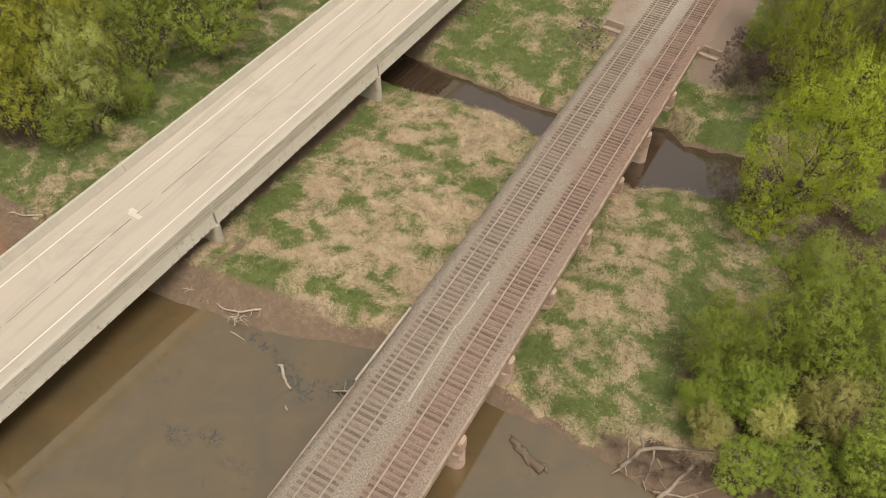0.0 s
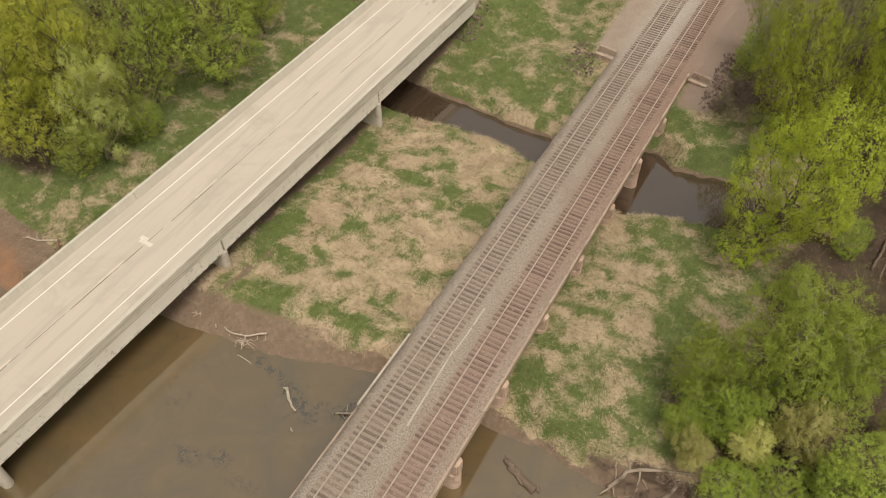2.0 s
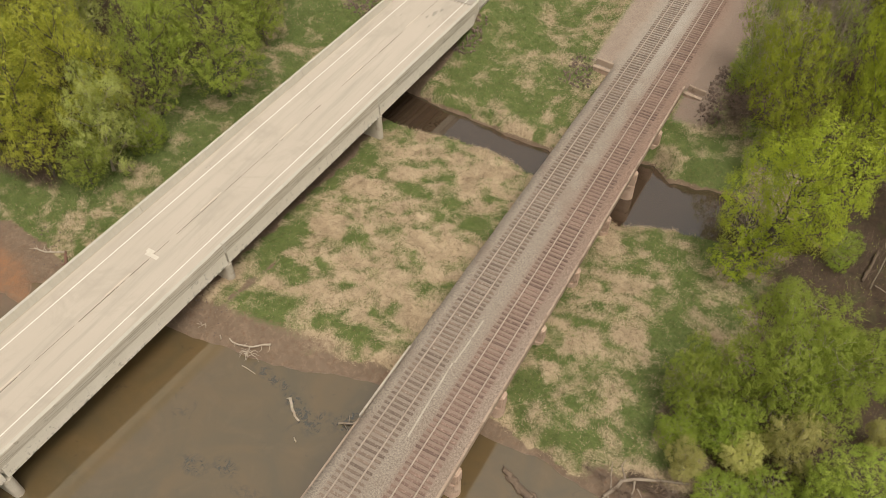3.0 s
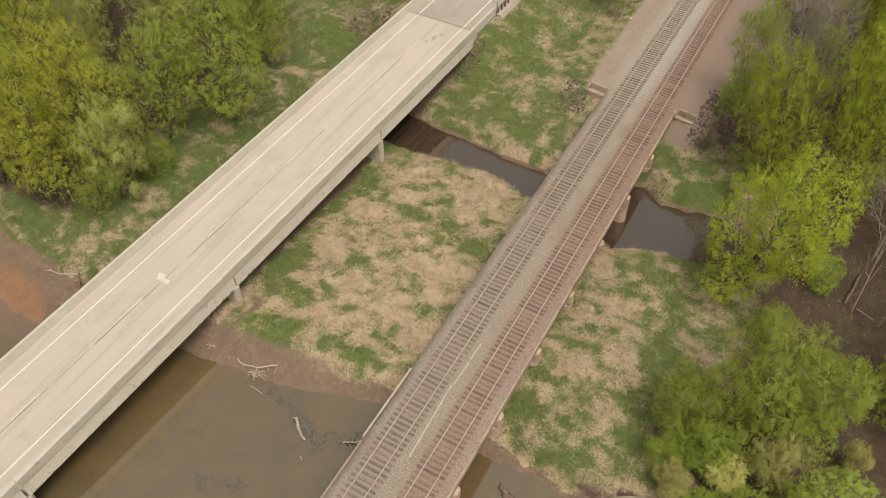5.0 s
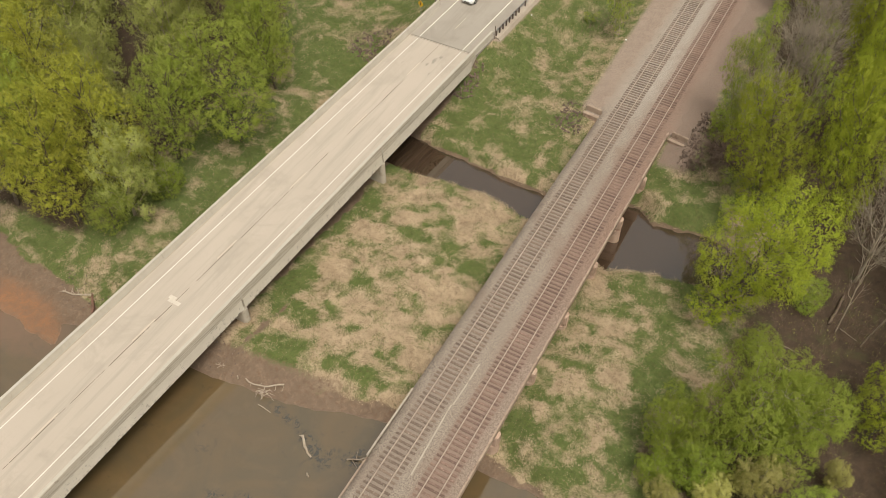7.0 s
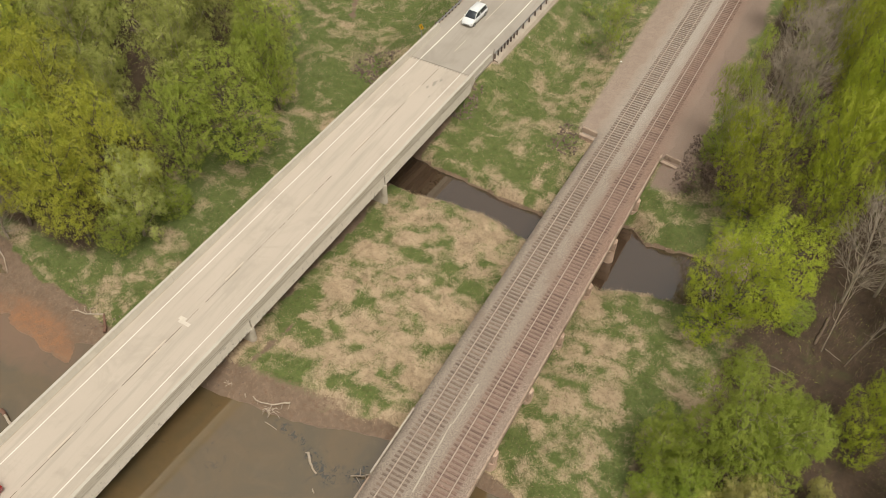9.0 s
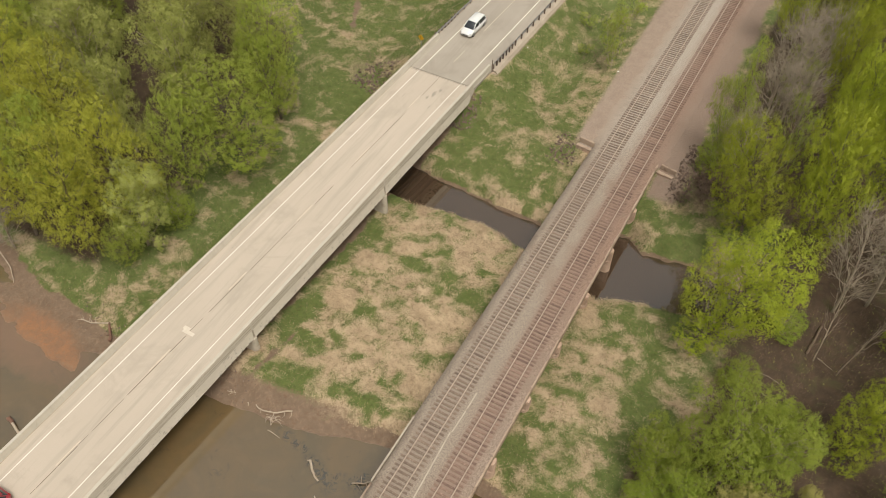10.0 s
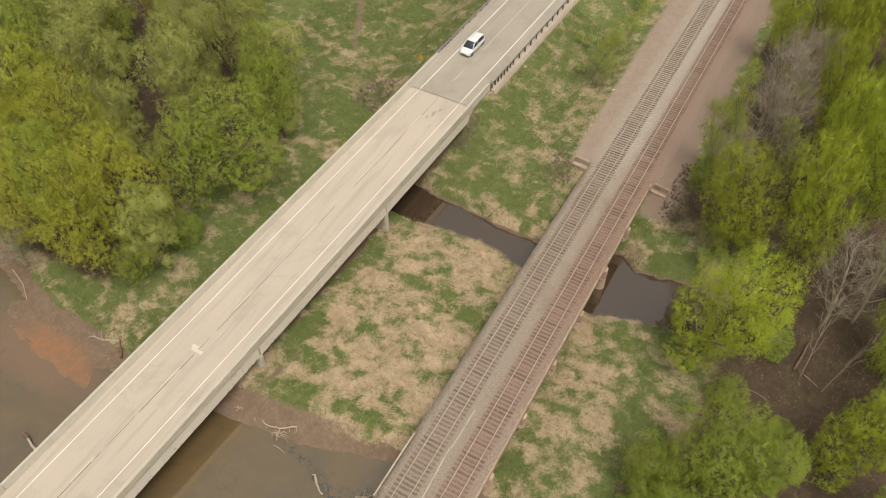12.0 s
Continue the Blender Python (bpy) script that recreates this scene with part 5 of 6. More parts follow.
# ---- undergrowth ----
def brushwood(count, seed):
    """Loose dead twigs and sprouting shoots on the floor of the woods."""
    rng = np.random.RandomState(seed)
    x = np.r_[rng.uniform(9, 46, count), rng.uniform(-75, -40, count // 2)]
    y = np.r_[rng.uniform(35, 112, count), rng.uniform(30, 80, count // 2)]
    keep = (woods(x, y) > 0.45) & (land(x, y) > 0.3) & (rough_noise(x, y, 4.0) > 0.42)
    x, y = x[keep], y[keep]
    n, k = len(x), 6
    base = np.repeat(np.stack([x, y, land(x, y) - 0.05], -1), k, 0) + np.c_[rng.normal(0, 0.2, (n * k, 2)), np.zeros(n * k)]
    turn, out, tall = rng.uniform(0, 6.3, n * k), rng.uniform(0.1, 0.7, n * k), rng.uniform(0.05, 1.1, n * k) ** 1.5
    wide = rng.uniform(0.008, 0.02, n * k)
    side = np.stack([-np.sin(turn), np.cos(turn), 0 * turn], -1) * wide[:, None]
    tip = base + np.stack([np.cos(turn) * out, np.sin(turn) * out, tall], -1)
    return np.stack([base - side, base + side, tip], 1).reshape(-1, 3), np.repeat(tip, 2, 0), rng


twig_corners, shoot_at, brush_rng = brushwood(9000, 31)
tagged(part("brushwood", tri_mesh("brushwood", twig_corners, 3), M_BROWN_TWIG), "dead brown twigs on the floor of the woods", "brushwood", kind="stuff")
shoot_at = shoot_at[brush_rng.rand(len(shoot_at)) < 0.16]
shoot_n = len(shoot_at)
shoot_a, shoot_b = brush_rng.normal(0, 0.045, (shoot_n, 3)), brush_rng.normal(0, 0.045, (shoot_n, 3))
tagged(part("undergrowth", tri_mesh("undergrowth", np.stack([shoot_at - shoot_a, shoot_at + shoot_b, shoot_at + shoot_a], 1).reshape(-1, 3), 3), M_LEAF_OLIVE), "low green shoots under the trees", "undergrowth", kind="stuff")


# ---- driftwood, rocks and small things ----
def branch_thing(name, label, category, material, stems, sides=7, group=""):
    """A log or branch: each stem a polyline of (x, y, z) with radii; the first is the main one."""
    main = empty(name, stems[0][0][0], label, category, group)
    for k, (pts, r0, r1) in enumerate(stems):
        rng = np.random.RandomState(k + int(abs(pts[0][0]) * 7))
        p = np.asarray(pts, float)
        t = np.linspace(0, len(p) - 1, 4 * (len(p) - 1) + 1)
        fine = np.stack([np.interp(t, np.arange(len(p)), p[:, i]) for i in range(3)], -1)
        fine[1:-1] += rng.normal(0, r0 * 0.25, (len(fine) - 2, 3))
        radii = np.linspace(r0, r1, len(fine)) * rng.uniform(0.88, 1.12, len(fine))
        fine[:, 2] = np.maximum(fine[:, 2], np.maximum(land(fine[:, 0], fine[:, 1]), -0.05) + 0.5 * radii)
        v, f = tube(fine, radii, sides)
        child("log" if k == 0 else "limb", mesh_of("log" if k == 0 else "limb", v, f, True), material, main)
    return main


tangle_rng = random.Random(12)
tangle = []
for _ in range(13):
    x, y, turn, long = -18.65 + tangle_rng.gauss(0, 0.22), 27.15 + tangle_rng.gauss(0, 0.3), tangle_rng.uniform(0, 6.3), tangle_rng.uniform(0.5, 1.1)
    bow = tangle_rng.uniform(-0.25, 0.25)
    tangle.append((((x, y, 0.35), (x + 0.5 * long * math.cos(turn) - bow * math.sin(turn), y + 0.5 * long * math.sin(turn) + bow * math.cos(turn), 0.45), (x + long * math.cos(turn), y + long * math.sin(turn), 0.25)), 0.042, 0.014))
branch_thing("driftwood", "bleached forked driftwood branch stranded on the mud", "driftwood", M_PALE_BARK, [
    (((-21.3, 27.75, 0.25), (-20.6, 27.45, 0.45), (-19.9, 27.5, 0.5), (-19.2, 27.75, 0.45), (-18.6, 27.95, 0.5), (-17.9, 28.5, 0.65), (-17.2, 28.85, 0.75)), 0.066, 0.10),
    (((-18.9, 27.9, 0.5), (-18.75, 27.5, 0.45), (-18.85, 27.1, 0.4), (-18.4, 26.6, 0.25)), 0.065, 0.03),
    (((-17.9, 28.4, 0.6), (-17.7, 28.0, 0.55), (-17.75, 27.8, 0.5)), 0.040, 0.016),
    (((-17.3, 28.8, 0.7), (-17.05, 28.4, 0.55), (-17.1, 28.1, 0.45)), 0.040, 0.016),
    (((-20.4, 27.45, 0.45), (-20.2, 27.15, 0.4)), 0.035, 0.015), (((-19.5, 27.6, 0.5), (-19.3, 27.95, 0.6)), 0.03, 0.012),
    *tangle,
])
branch_thing("twig_tangle", "small tangle of pale twigs on the mud", "driftwood", M_PALE_BARK, [
    (((-25.0, 27.5, 0.4), (-24.5, 27.6, 0.5), (-24.0, 27.8, 0.45)), 0.035, 0.02), (((-24.7, 27.9, 0.45), (-24.4, 27.4, 0.4)), 0.03, 0.012), (((-24.9, 27.8, 0.45), (-24.2, 27.5, 0.5)), 0.025, 0.012),
    (((-24.6, 27.2, 0.35), (-24.2, 27.9, 0.5)), 0.025, 0.012), (((-24.3, 27.9, 0.5), (-23.9, 27.5, 0.4)), 0.025, 0.012)])
branch_thing("stick", "thin bleached stick at the water's edge", "driftwood", M_PALE_BARK, [(((-18.4, 26.0, 0.08), (-17.6, 26.0, 0.1), (-16.8, 25.9, 0.03)), 0.05, 0.03)])
branch_thing("post_stub", "short pale stub standing in the mud", "driftwood", M_PALE_BARK, [(((-22.0, 27.3, 0.1), (-22.0, 27.4, 0.65)), 0.08, 0.07)])
branch_thing("drift_log", "bleached log standing out of the shallow water", "driftwood", M_PALE_BARK, [
    (((-12.5, 25.4, 0.10), (-11.7, 24.6, 0.16), (-10.5, 24.0, 0.02)), 0.15, 0.09), (((-12.4, 25.4, 0.1), (-12.7, 25.2, 0.25)), 0.09, 0.04)])
branch_thing("drift_log", "short bleached log end in the shallow water", "driftwood", M_PALE_BARK, [(((-9.9, 22.5, 0.02), (-9.5, 22.2, 0.1)), 0.08, 0.07)])
branch_thing("drift_branch", "dark snag of sticks caught against the railway bridge", "driftwood", M_DRIFT, [
    (((-7.4, 25.4, 0.1), (-6.3, 26.0, 0.25), (-5.2, 26.9, 0.3)), 0.09, 0.05), (((-6.6, 25.9, 0.2), (-6.9, 26.5, 0.3)), 0.05, 0.02), (((-6.2, 26.1, 0.2), (-5.6, 25.7, 0.1)), 0.05, 0.02), (((-6.9, 25.6, 0.15), (-6.1, 25.2, 0.05)), 0.04, 0.02)])
branch_thing("sunken_log", "dark waterlogged log with ragged bark lying in the river", "log", M_DARK_LOG, [
    (((6.9, 28.7, 0.02), (7.6, 28.3, 0.08), (8.3, 28.0, 0.10), (9.1, 27.7, 0.08), (10.0, 27.4, 0.02)), 0.22, 0.34), (((7.3, 28.2, 0.02), (8.2, 27.9, 0.05), (9.0, 27.5, 0.03)), 0.16, 0.22),
    (((9.2, 27.8, 0.06), (10.0, 27.7, 0.05), (10.4, 27.5, 0.0)), 0.2, 0.14), (((7.0, 28.7, 0.05), (6.6, 29.0, 0.05)), 0.09, 0.03)], 9)
branch_thing("fallen_tree", "grey fallen tree with bare roots on the river bank", "fallen tree", M_DRIFT, [
    (((14.9, 30.3, 0.5), (15.7, 31.6, 0.9), (17.4, 32.4, 1.2), (20.4, 33.6, 1.6)), 0.184, 0.108),
    (((15.0, 30.5, 0.5), (14.5, 29.6, 0.1)), 0.108, 0.044), (((15.2, 31.0, 0.7), (14.7, 32.0, 1.5), (14.5, 32.5, 2.2)), 0.088, 0.021),
    (((15.1, 30.6, 0.6), (15.6, 29.9, 0.3)), 0.075, 0.021), (((16.6, 32.0, 1.1), (16.9, 31.0, 0.6), (16.8, 30.0, 0.2)), 0.098, 0.033), (((16.9, 30.9, 0.5), (17.5, 30.5, 0.5)), 0.054, 0.021),
    (((16.8, 30.6, 0.5), (16.2, 30.2, 0.3)), 0.054, 0.021), (((18.2, 32.7, 1.3), (17.6, 33.5, 2.0)), 0.054, 0.021), (((15.9, 31.8, 0.95), (15.3, 32.5, 1.4), (15.4, 33.2, 1.9)), 0.088, 0.021), (((17.0, 31.6, 0.9), (17.9, 31.1, 0.7)), 0.070, 0.021), (((16.7, 30.2, 0.3), (17.2, 29.6, 0.1)), 0.070, 0.021), (((19.0, 33.0, 1.4), (19.3, 32.2, 1.1)), 0.070, 0.021)])
branch_thing("fallen_tree", "tangle of grey fallen branches at the water's edge", "fallen tree", M_DRIFT, [
    (((18.1, 29.4, 0.15), (18.9, 31.0, 0.7), (19.7, 32.5, 1.3)), 0.202, 0.122), (((19.4, 32.0, 1.2), (18.9, 32.6, 1.6)), 0.090, 0.034),
    (((17.6, 29.8, 0.2), (19.6, 30.3, 0.5), (21.9, 31.7, 1.0)), 0.112, 0.056), (((18.6, 30.2, 0.4), (17.4, 30.9, 0.5)), 0.067, 0.022), (((20.3, 30.7, 0.6), (21.4, 30.4, 0.5)), 0.067, 0.022), (((18.9, 30.8, 0.6), (19.8, 31.3, 1.0)), 0.056, 0.022)])
branch_thing("drift_branch", "bleached branch on the mud bank", "driftwood", M_PALE_BARK, [
    (((-46.2, 26.7, 0.35), (-44.6, 26.8, 0.5), (-42.5, 27.6, 0.9)), 0.06, 0.11), (((-45.0, 26.8, 0.45), (-45.4, 27.5, 0.5)), 0.05, 0.02), (((-44.4, 26.9, 0.5), (-45.2, 27.1, 0.6)), 0.05, 0.02), (((-45.6, 26.7, 0.4), (-46.4, 27.1, 0.45)), 0.04, 0.015), (((-45.8, 26.7, 0.4), (-46.6, 26.4, 0.3)), 0.04, 0.015), (((-44.0, 27.0, 0.6), (-44.6, 27.5, 0.6), (-45.0, 27.6, 0.5)), 0.05, 0.015)])
branch_thing("stump", "dark reddish broken stump beside the bridge", "stump", M_RED_LOG, [
    (((-42.6, 27.7, 0.7), (-42.0, 27.2, 0.75), (-41.3, 26.6, 0.8), (-40.6, 25.9, 0.8)), 0.13, 0.2), (((-42.3, 27.4, 0.7), (-42.5, 27.1, 0.95)), 0.07, 0.03), (((-41.8, 27.1, 0.8), (-41.4, 27.3, 1.1)), 0.07, 0.03), (((-41.4, 26.6, 0.7), (-41.8, 26.3, 0.5)), 0.08, 0.04)])
branch_thing("leaning_log", "pale log with a reddish broken end leaning in the river", "log", M_PALE_BARK, [(((-42.0, 13.3, 0.5), (-40.4, 12.8, 0.3), (-37.5, 12.0, 0.0)), 0.14, 0.18)])
branch_thing("log_end", "reddish broken end of a log in the river", "log", M_RED_LOG, [(((-42.9, 13.55, 0.55), (-42.0, 13.3, 0.5)), 0.24, 0.2)])
branch_thing("fallen_log", "pale fallen log in the grass", "log", M_PALE_BARK, [(((-48.9, 42.6, 2.2), (-47.8, 42.2, 2.15), (-46.6, 42.5, 2.2)), 0.11, 0.07)])
branch_thing("drift_branch", "white curved branch at the foot of the wooded bank", "driftwood", M_PALE_BARK, [(((-62.5, 29.0, 0.9), (-59.5, 28.0, 0.5), (-57.5, 26.6, 0.3)), 0.09, 0.04)])
branch_thing("drift_branch", "white branch lying under the trees", "driftwood", M_PALE_BARK, [(((25.5, 54.5, 2.3), (27.2, 54.0, 2.35)), 0.06, 0.03)])

branch_thing("fallen_log", "dark fallen log on the leaf litter", "log", M_DARK_LOG, [(((28.5, 62.1, 2.3), (28.9, 64.4, 2.5), (29.2, 66.7, 2.4)), 0.16, 0.12), (((28.7, 63.2, 2.4), (29.5, 63.9, 2.8)), 0.06, 0.02)])
branch_thing("fallen_log", "thin pale fallen log on the leaf litter", "log", M_DRIFT, [(((24.2, 56.9, 2.35), (25.6, 56.9, 2.4), (26.8, 56.6, 2.35)), 0.07, 0.05)])
branch_thing("fallen_log", "thin leaning pale pole under the trees", "log", M_PALE_BARK, [(((29.7, 62.0, 2.4), (30.5, 61.1, 2.9), (31.2, 60.3, 3.4)), 0.06, 0.03)])


def litter(x, y, size):
    """A crumpled scrap of white plastic on the ground."""
    rng = np.random.RandomState(int(abs(x * 10)))
    bm = bmesh.new()
    bmesh.ops.create_icosphere(bm, subdivisions=2, radius=size)
    for v in bm.verts:
        v.co = v.co * rng.uniform(0.6, 1.2)
        v.co.z = v.co.z * 0.6 + size * 0.3
    top = empty("plastic_scrap", (x, y, float(land(x, y))), "small crumpled scrap of white plastic litter", "litter", "scraps of litter")
    part("scrap", bm, M_SCRAP, top)


M_SCRAP = plain("white_plastic", (0.75, 0.73, 0.68), 0.6)
litter(-7.8, 98.6, 0.16)
litter(-20.9, 93.8, 0.11)


def rocks(name, label, places, seed, size):
    """Heaped angular stones, joined."""
    rng = np.random.RandomState(seed)
    bm = bmesh.new()
    for x0, x1, y0, y1, count in places:
        for _ in range(count):
            x, y, s = rng.uniform(x0, x1), rng.uniform(y0, y1), size * rng.uniform(0.5, 1.3)
            made = bmesh.ops.create_icosphere(bm, subdivisions=1, radius=1.0)
            m = Matrix.LocRotScale((x, y, float(land(x, y)) + s * 0.15), Euler(rng.uniform(0, 6, 3)), (s, s * rng.uniform(0.6, 1), s * rng.uniform(0.35, 0.7)))
            for v in made["verts"]:
                v.co = m @ (v.co * rng.uniform(0.6, 1.3))
    return tagged(part(name, bm, M_ROCK), label, "rocks", kind="stuff")


def twig_heaps(places, seed):
    """Brown brush strewn over the banks: thin crossed sticks."""
    rng = np.random.RandomState(seed)
    out = []
    for x0, x1, y0, y1, count in places:
        x, y = rng.uniform(x0, x1, count), rng.uniform(y0, y1, count)
        base = np.stack([x, y, land(x, y) - 0.05], -1)
        a, reach = rng.uniform(0, 6.3, count), rng.uniform(0.3, 1.2, count)
        side = np.stack([-np.sin(a), np.cos(a), 0 * a], -1) * rng.uniform(0.012, 0.035, count)[:, None]
        tip = base + np.stack([np.cos(a) * reach, np.sin(a) * reach, rng.uniform(0.05, 0.9, count)], -1)
        out.append(np.stack([base - side, base + side, tip], 1).reshape(-1, 3))
    return tagged(part("brush_heap", tri_mesh("brush_heap", np.concatenate(out), 3), M_BROWN_TWIG), "brown dead brush strewn over the bank by the abutments", "brush", kind="stuff")


twig_heaps(((7.5, 13.0, 75.0, 84.0, 1100), (-10.5, -6.0, 76.0, 82.0, 220), (-26.0, -21.0, 76.0, 80.5, 300), (-43.0, -36.0, 78.0, 84.0, 400), (-14.5, -9.5, 97.0, 105.0, 500)), 14)
rocks("riprap", "dark angular stones heaped by the railway abutment", ((-9.8, -6.0, 76.5, 81.5, 130), (7.0, 9.4, 76.5, 88.0, 300)), 3, 0.22)
rocks("riprap", "stones below the road bridge abutment", ((-25.0, -21.5, 76.0, 80.5, 150), (-42.0, -36.5, 76.5, 82.5, 200)), 4, 0.24)
rocks("rubble", "small stones and rubbish on the muddy bank", ((-27.5, -22.5, 27.0, 30.0, 30), (-47, -40, 25.5, 29.5, 40)), 5, 0.12)


# ---- road sign ----
def warning_sign(x, y):
    z = float(land(x, y))
    sign = empty("road_sign", (x, y, z), "small yellow diamond road sign on a steel post", "road sign")
    part("post", box_mesh(-0.035, 0.035, -0.03, 0.03, -0.3, 2.9, 0.005), M_STEEL, sign)
    plate = box_mesh(-0.38, 0.38, -0.012, 0.012, -0.38, 0.38, 0.01)
    bmesh.ops.rotate(plate, verts=plate.verts, matrix=Matrix.Rotation(radians(45), 3, "Y"))
    bmesh.ops.translate(plate, verts=plate.verts, vec=(0, -0.045, 2.55))
    part("plate", plate, M_SIGN, sign, "yellow sign plate")
    bar = box_mesh(-0.05, 0.05, -0.008, 0.008, -0.22, 0.22)
    bmesh.ops.translate(bar, verts=bar.verts, vec=(0, -0.064, 2.55))
    part("symbol_bar", bar, M_BLACK, sign)
    sign.rotation_euler = (0, 0, radians(-12))
    return sign


M_SIGN, M_BLACK = plain("sign_yellow", (0.75, 0.42, 0.02), 0.5), plain("black_paint", (0.02, 0.02, 0.02), 0.5)
warning_sign(road_x(84.6) - 5.65, 84.6)

# ---- cars ----
M_RED_PAINT = plain("red_car_paint", (0.33, 0.018, 0.035), 0.3, 0.2, 0.8)
M_WHITE_PAINT = plain("white_car_paint", (0.78, 0.77, 0.75), 0.3, 0.0, 0.8)
M_GLASS = plain("dark_car_glass", (0.03, 0.035, 0.04), 0.05, 0.0, 0.5)
M_TYRE, M_RIM = plain("tyre_rubber", (0.025, 0.025, 0.025), 0.9), plain("alloy_rim", (0.45, 0.45, 0.46), 0.3, 0.9)
M_LAMP, M_TAIL = plain("headlight_glass", (0.65, 0.66, 0.68), 0.1, 0.3, 0.5), plain("tail_light", (0.35, 0.01, 0.01), 0.2)
M_TRIM = plain("black_trim", (0.03, 0.03, 0.03), 0.6)


def loft(sections):
    """A skin over sections across y: each is (y, list of (x, z)) with the same number of points, from one sill over the top to the other."""
    bm = bmesh.new()
    rings = [[bm.verts.new((x, y, z)) for x, z in pts] for y, pts in sections]
    n = len(rings[0])
    for a, b in zip(rings, rings[1:]):
        for k in range(n):
            bm.faces.new((a[k], a[(k + 1) % n], b[(k + 1) % n], b[k])).smooth = True
    bm.faces.new(rings[0][::-1])
    bm.faces.new(rings[-1])
    bmesh.ops.recalc_face_normals(bm, faces=bm.faces)
    return bm


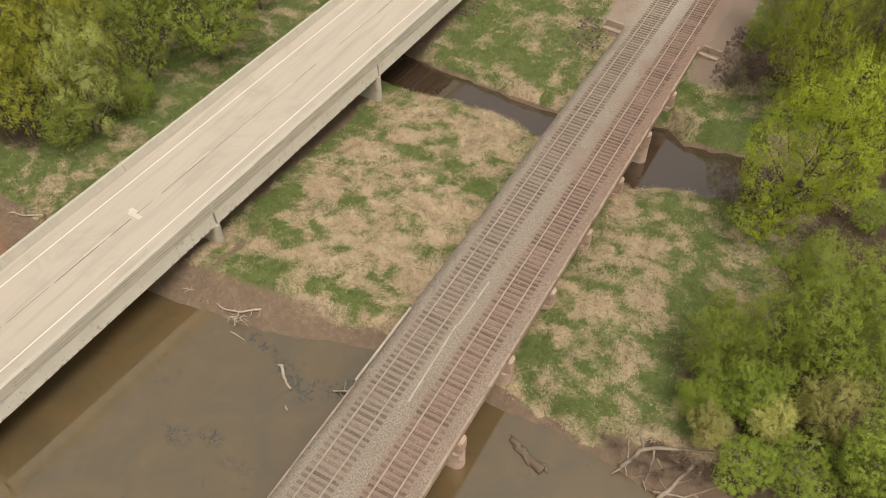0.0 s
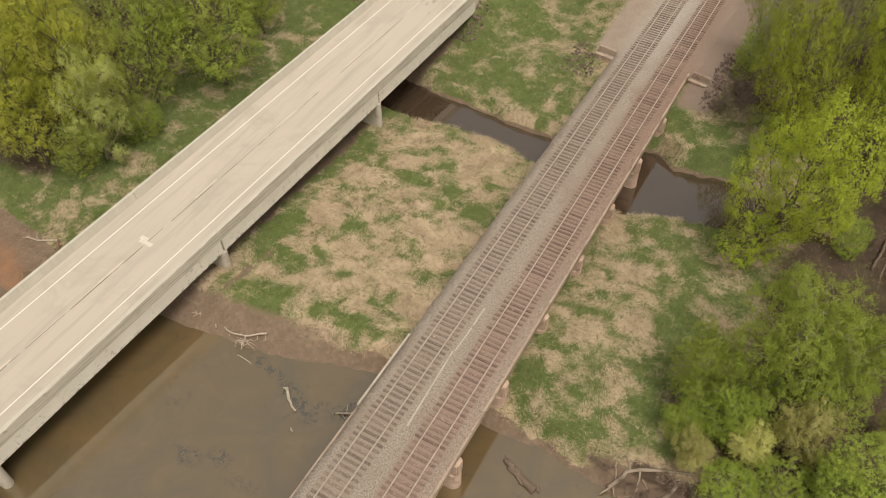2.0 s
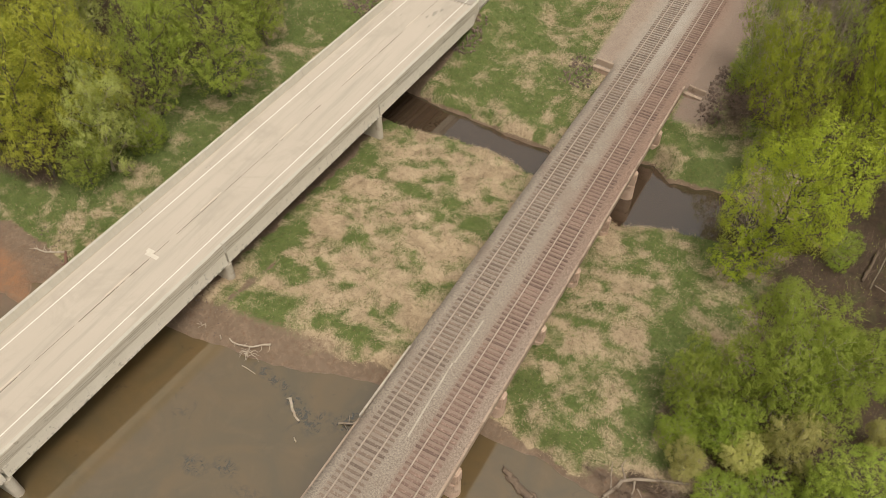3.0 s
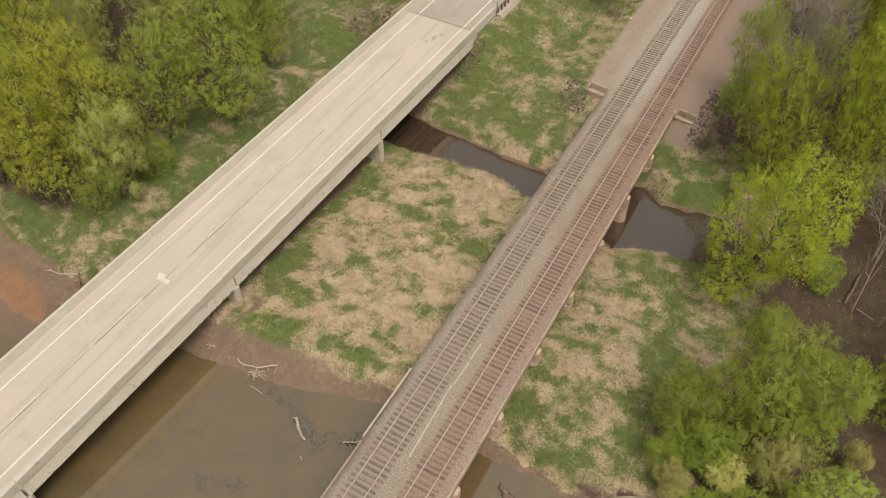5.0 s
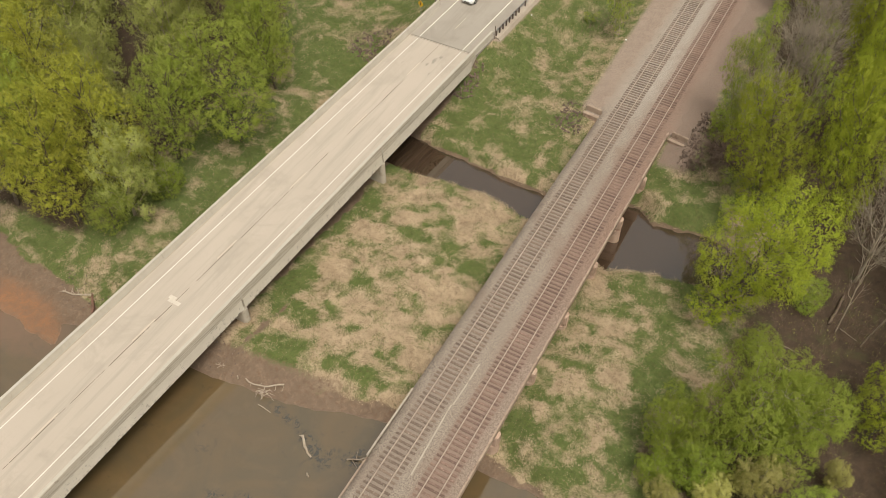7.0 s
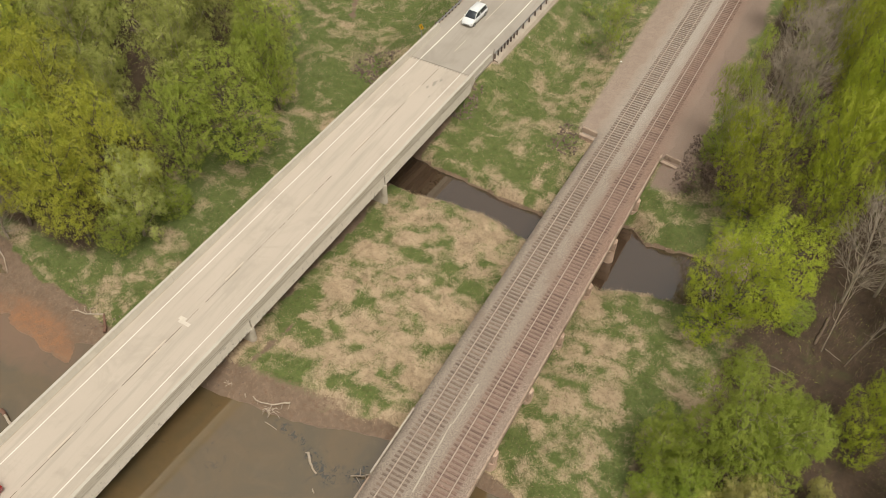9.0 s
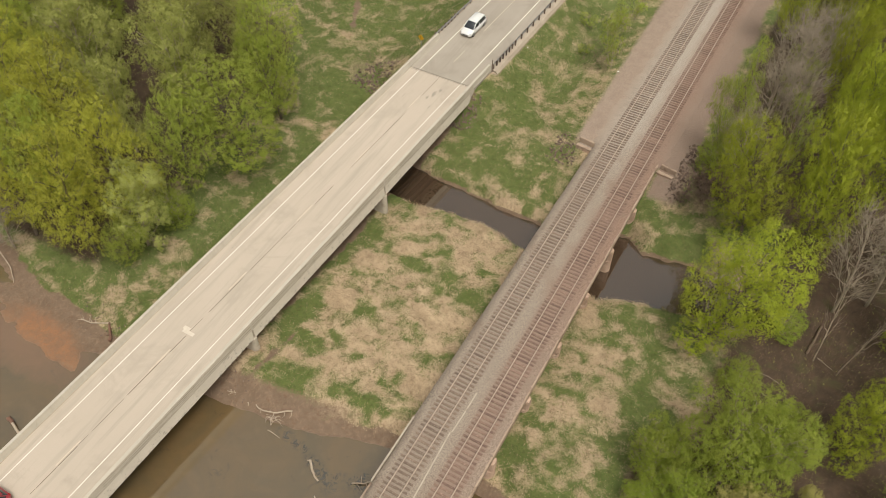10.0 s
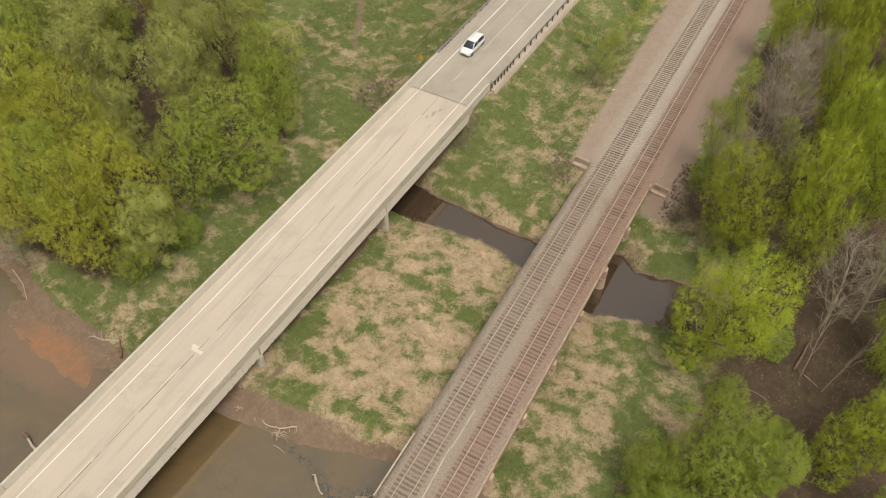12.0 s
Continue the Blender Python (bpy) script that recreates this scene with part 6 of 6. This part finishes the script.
def car(label, category, paint, length, width, height, bonnet, van, rails):
    """A family car heading to +y: body, cabin, glass, wheels, lights, mirrors."""
    h, w = length / 2, width / 2
    top = empty("car", (0, 0, 0), label, category, "cars on the road bridge")

    def ring(half, sill, belt):
        return [(-half, sill), (-half, (sill + belt) / 2), (-half * 0.98, belt - 0.06), (-half * 0.90, belt), (half * 0.90, belt), (half * 0.98, belt - 0.06), (half, (sill + belt) / 2), (half, sill)]

    nose = h - bonnet
    body = [(-h, ring(w * 0.88, 0.45, 0.85)), (-h + 0.12, ring(w * 0.96, 0.32, 1.02)), (-h + 0.9, ring(w, 0.26, 1.04)), (0, ring(w, 0.24, 1.02)), (nose, ring(w, 0.26, 1.02)), (h - 0.45, ring(w * 0.96, 0.28, 0.90)), (h - 0.12, ring(w * 0.88, 0.32, 0.74)), (h, ring(w * 0.74, 0.40, 0.62))]
    part("body", loft(body), paint, top)

    def hoop(half, base, roof, rh):
        return [(-half, base), (-half * 0.97, base + 0.12), (-rh, roof - 0.08), (-rh * 0.88, roof), (rh * 0.88, roof), (rh, roof - 0.08), (half * 0.97, base + 0.12), (half, base)]

    back = -h + (0.10 if van else 0.16)
    glass_z = 1.0
    cabin = [(back, hoop(w * 0.86, glass_z, glass_z + 0.10, w * 0.84)), (back + 0.30, hoop(w * 0.92, glass_z, height - 0.10, w * 0.76)), (back + 0.6, hoop(w * 0.94, glass_z, height - 0.02, w * 0.78)), (0.1, hoop(w * 0.95, glass_z, height, w * 0.80)), (nose - 0.85, hoop(w * 0.94, glass_z, height - 0.05, w * 0.76)), (nose + 0.10, hoop(w * 0.90, glass_z, glass_z + 0.06, w * 0.84))]
    part("windows", loft(cabin), M_GLASS, top, "dark glazed cabin")
    roof = [(back + 0.22, [(-w * 0.74, height - 0.20), (-w * 0.72, height - 0.10), (w * 0.72, height - 0.10), (w * 0.74, height - 0.20)]), (back + 0.55, [(-w * 0.81, height - 0.10), (-w * 0.72, height + 0.01), (w * 0.72, height + 0.01), (w * 0.81, height - 0.10)]), (0.1, [(-w * 0.83, height - 0.09), (-w * 0.72, height + 0.03), (w * 0.72, height + 0.03), (w * 0.83, height - 0.09)]), (nose - 0.88, [(-w * 0.80, height - 0.14), (-w * 0.70, height - 0.03), (w * 0.70, height - 0.03), (w * 0.80, height - 0.14)])]
    part("roof", loft(roof), paint, top)
    for s in (-1, 1):
        for y0, x0, y1, x1 in ((nose + 0.08, 0.885, nose - 0.86, 0.775), (-0.15, 0.965, -0.15, 0.80), (back + 0.1, 0.90, back + 0.5, 0.78)):
            v, f = tube([(s * w * x0, y0, glass_z + 0.05), (s * w * x1, y1, height - 0.08)], [0.05, 0.05], 5)
            part("pillar", mesh_of("pillar", v, f), paint, top)
        part("headlight", box_mesh(s * w * 0.72 - 0.17, s * w * 0.72 + 0.17, h - 0.30, h - 0.08, 0.62, 0.76, 0.04), M_LAMP, top)
        part("tail_light", box_mesh(s * w * 0.86 - 0.09, s * w * 0.86 + 0.09, -h - 0.01, -h + 0.15, 0.72, 1.02, 0.03), M_TAIL, top)
        part("mirror", box_mesh(s * (w + 0.09) - 0.09, s * (w + 0.09) + 0.09, nose - 0.32, nose - 0.20, 0.98, 1.12, 0.03), paint, top)
        if rails:
            part("roof_rail", box_mesh(s * w * 0.70 - 0.025, s * w * 0.70 + 0.025, back + 0.55, nose - 1.0, height + 0.02, height + 0.09, 0.015), M_TRIM, top)
        for y in (h - 0.88, -h + 0.92):
            wheel = bmesh.new()
            bmesh.ops.create_cone(wheel, cap_ends=True, segments=20, radius1=0.34, radius2=0.34, depth=0.23)
            bmesh.ops.bevel(wheel, geom=[e for e in wheel.edges if abs(e.verts[0].co.z - e.verts[1].co.z) < 0.01], offset=0.04, segments=2, affect="EDGES")
            bmesh.ops.rotate(wheel, verts=wheel.verts, matrix=Matrix.Rotation(radians(90), 3, "Y"))
            bmesh.ops.translate(wheel, verts=wheel.verts, vec=(s * (w - 0.10), y, 0.34))
            tyre = part("wheel", wheel, M_TYRE, top)
            rim = bmesh.new()
            bmesh.ops.create_cone(rim, cap_ends=True, segments=16, radius1=0.23, radius2=0.20, depth=0.24)
            bmesh.ops.rotate(rim, verts=rim.verts, matrix=Matrix.Rotation(radians(90 * s), 3, "Y"))
            bmesh.ops.translate(rim, verts=rim.verts, vec=(s * (w - 0.095), y, 0.34))
            part("rim", rim, M_RIM, tyre)
    if rails:
        for y in (-0.45, 0.45):
            part("roof_bar", box_mesh(-w * 0.72, w * 0.72, y - 0.03, y + 0.03, height + 0.06, height + 0.10, 0.01), M_TRIM, top)
    part("grille", box_mesh(-w * 0.5, w * 0.5, h - 0.06, h + 0.01, 0.42, 0.56, 0.02), M_TRIM, top)
    return top


def park(ob, offset, y):
    ob.location = (road_x(y) + offset, y, road_z(y) + 0.01)
    ob.rotation_euler = (math.atan(-0.0371), 0, radians(180) - math.atan(0.0397))


park(car("white people carrier driving on the road", "car", M_WHITE_PAINT, 5.0, 1.95, 1.72, 1.15, True, False), -1.7, 93.0)
park(car("dark red sport utility car with roof bars on the bridge", "car", M_RED_PAINT, 4.6, 1.85, 1.66, 1.25, False, True), -1.75, 5.0)
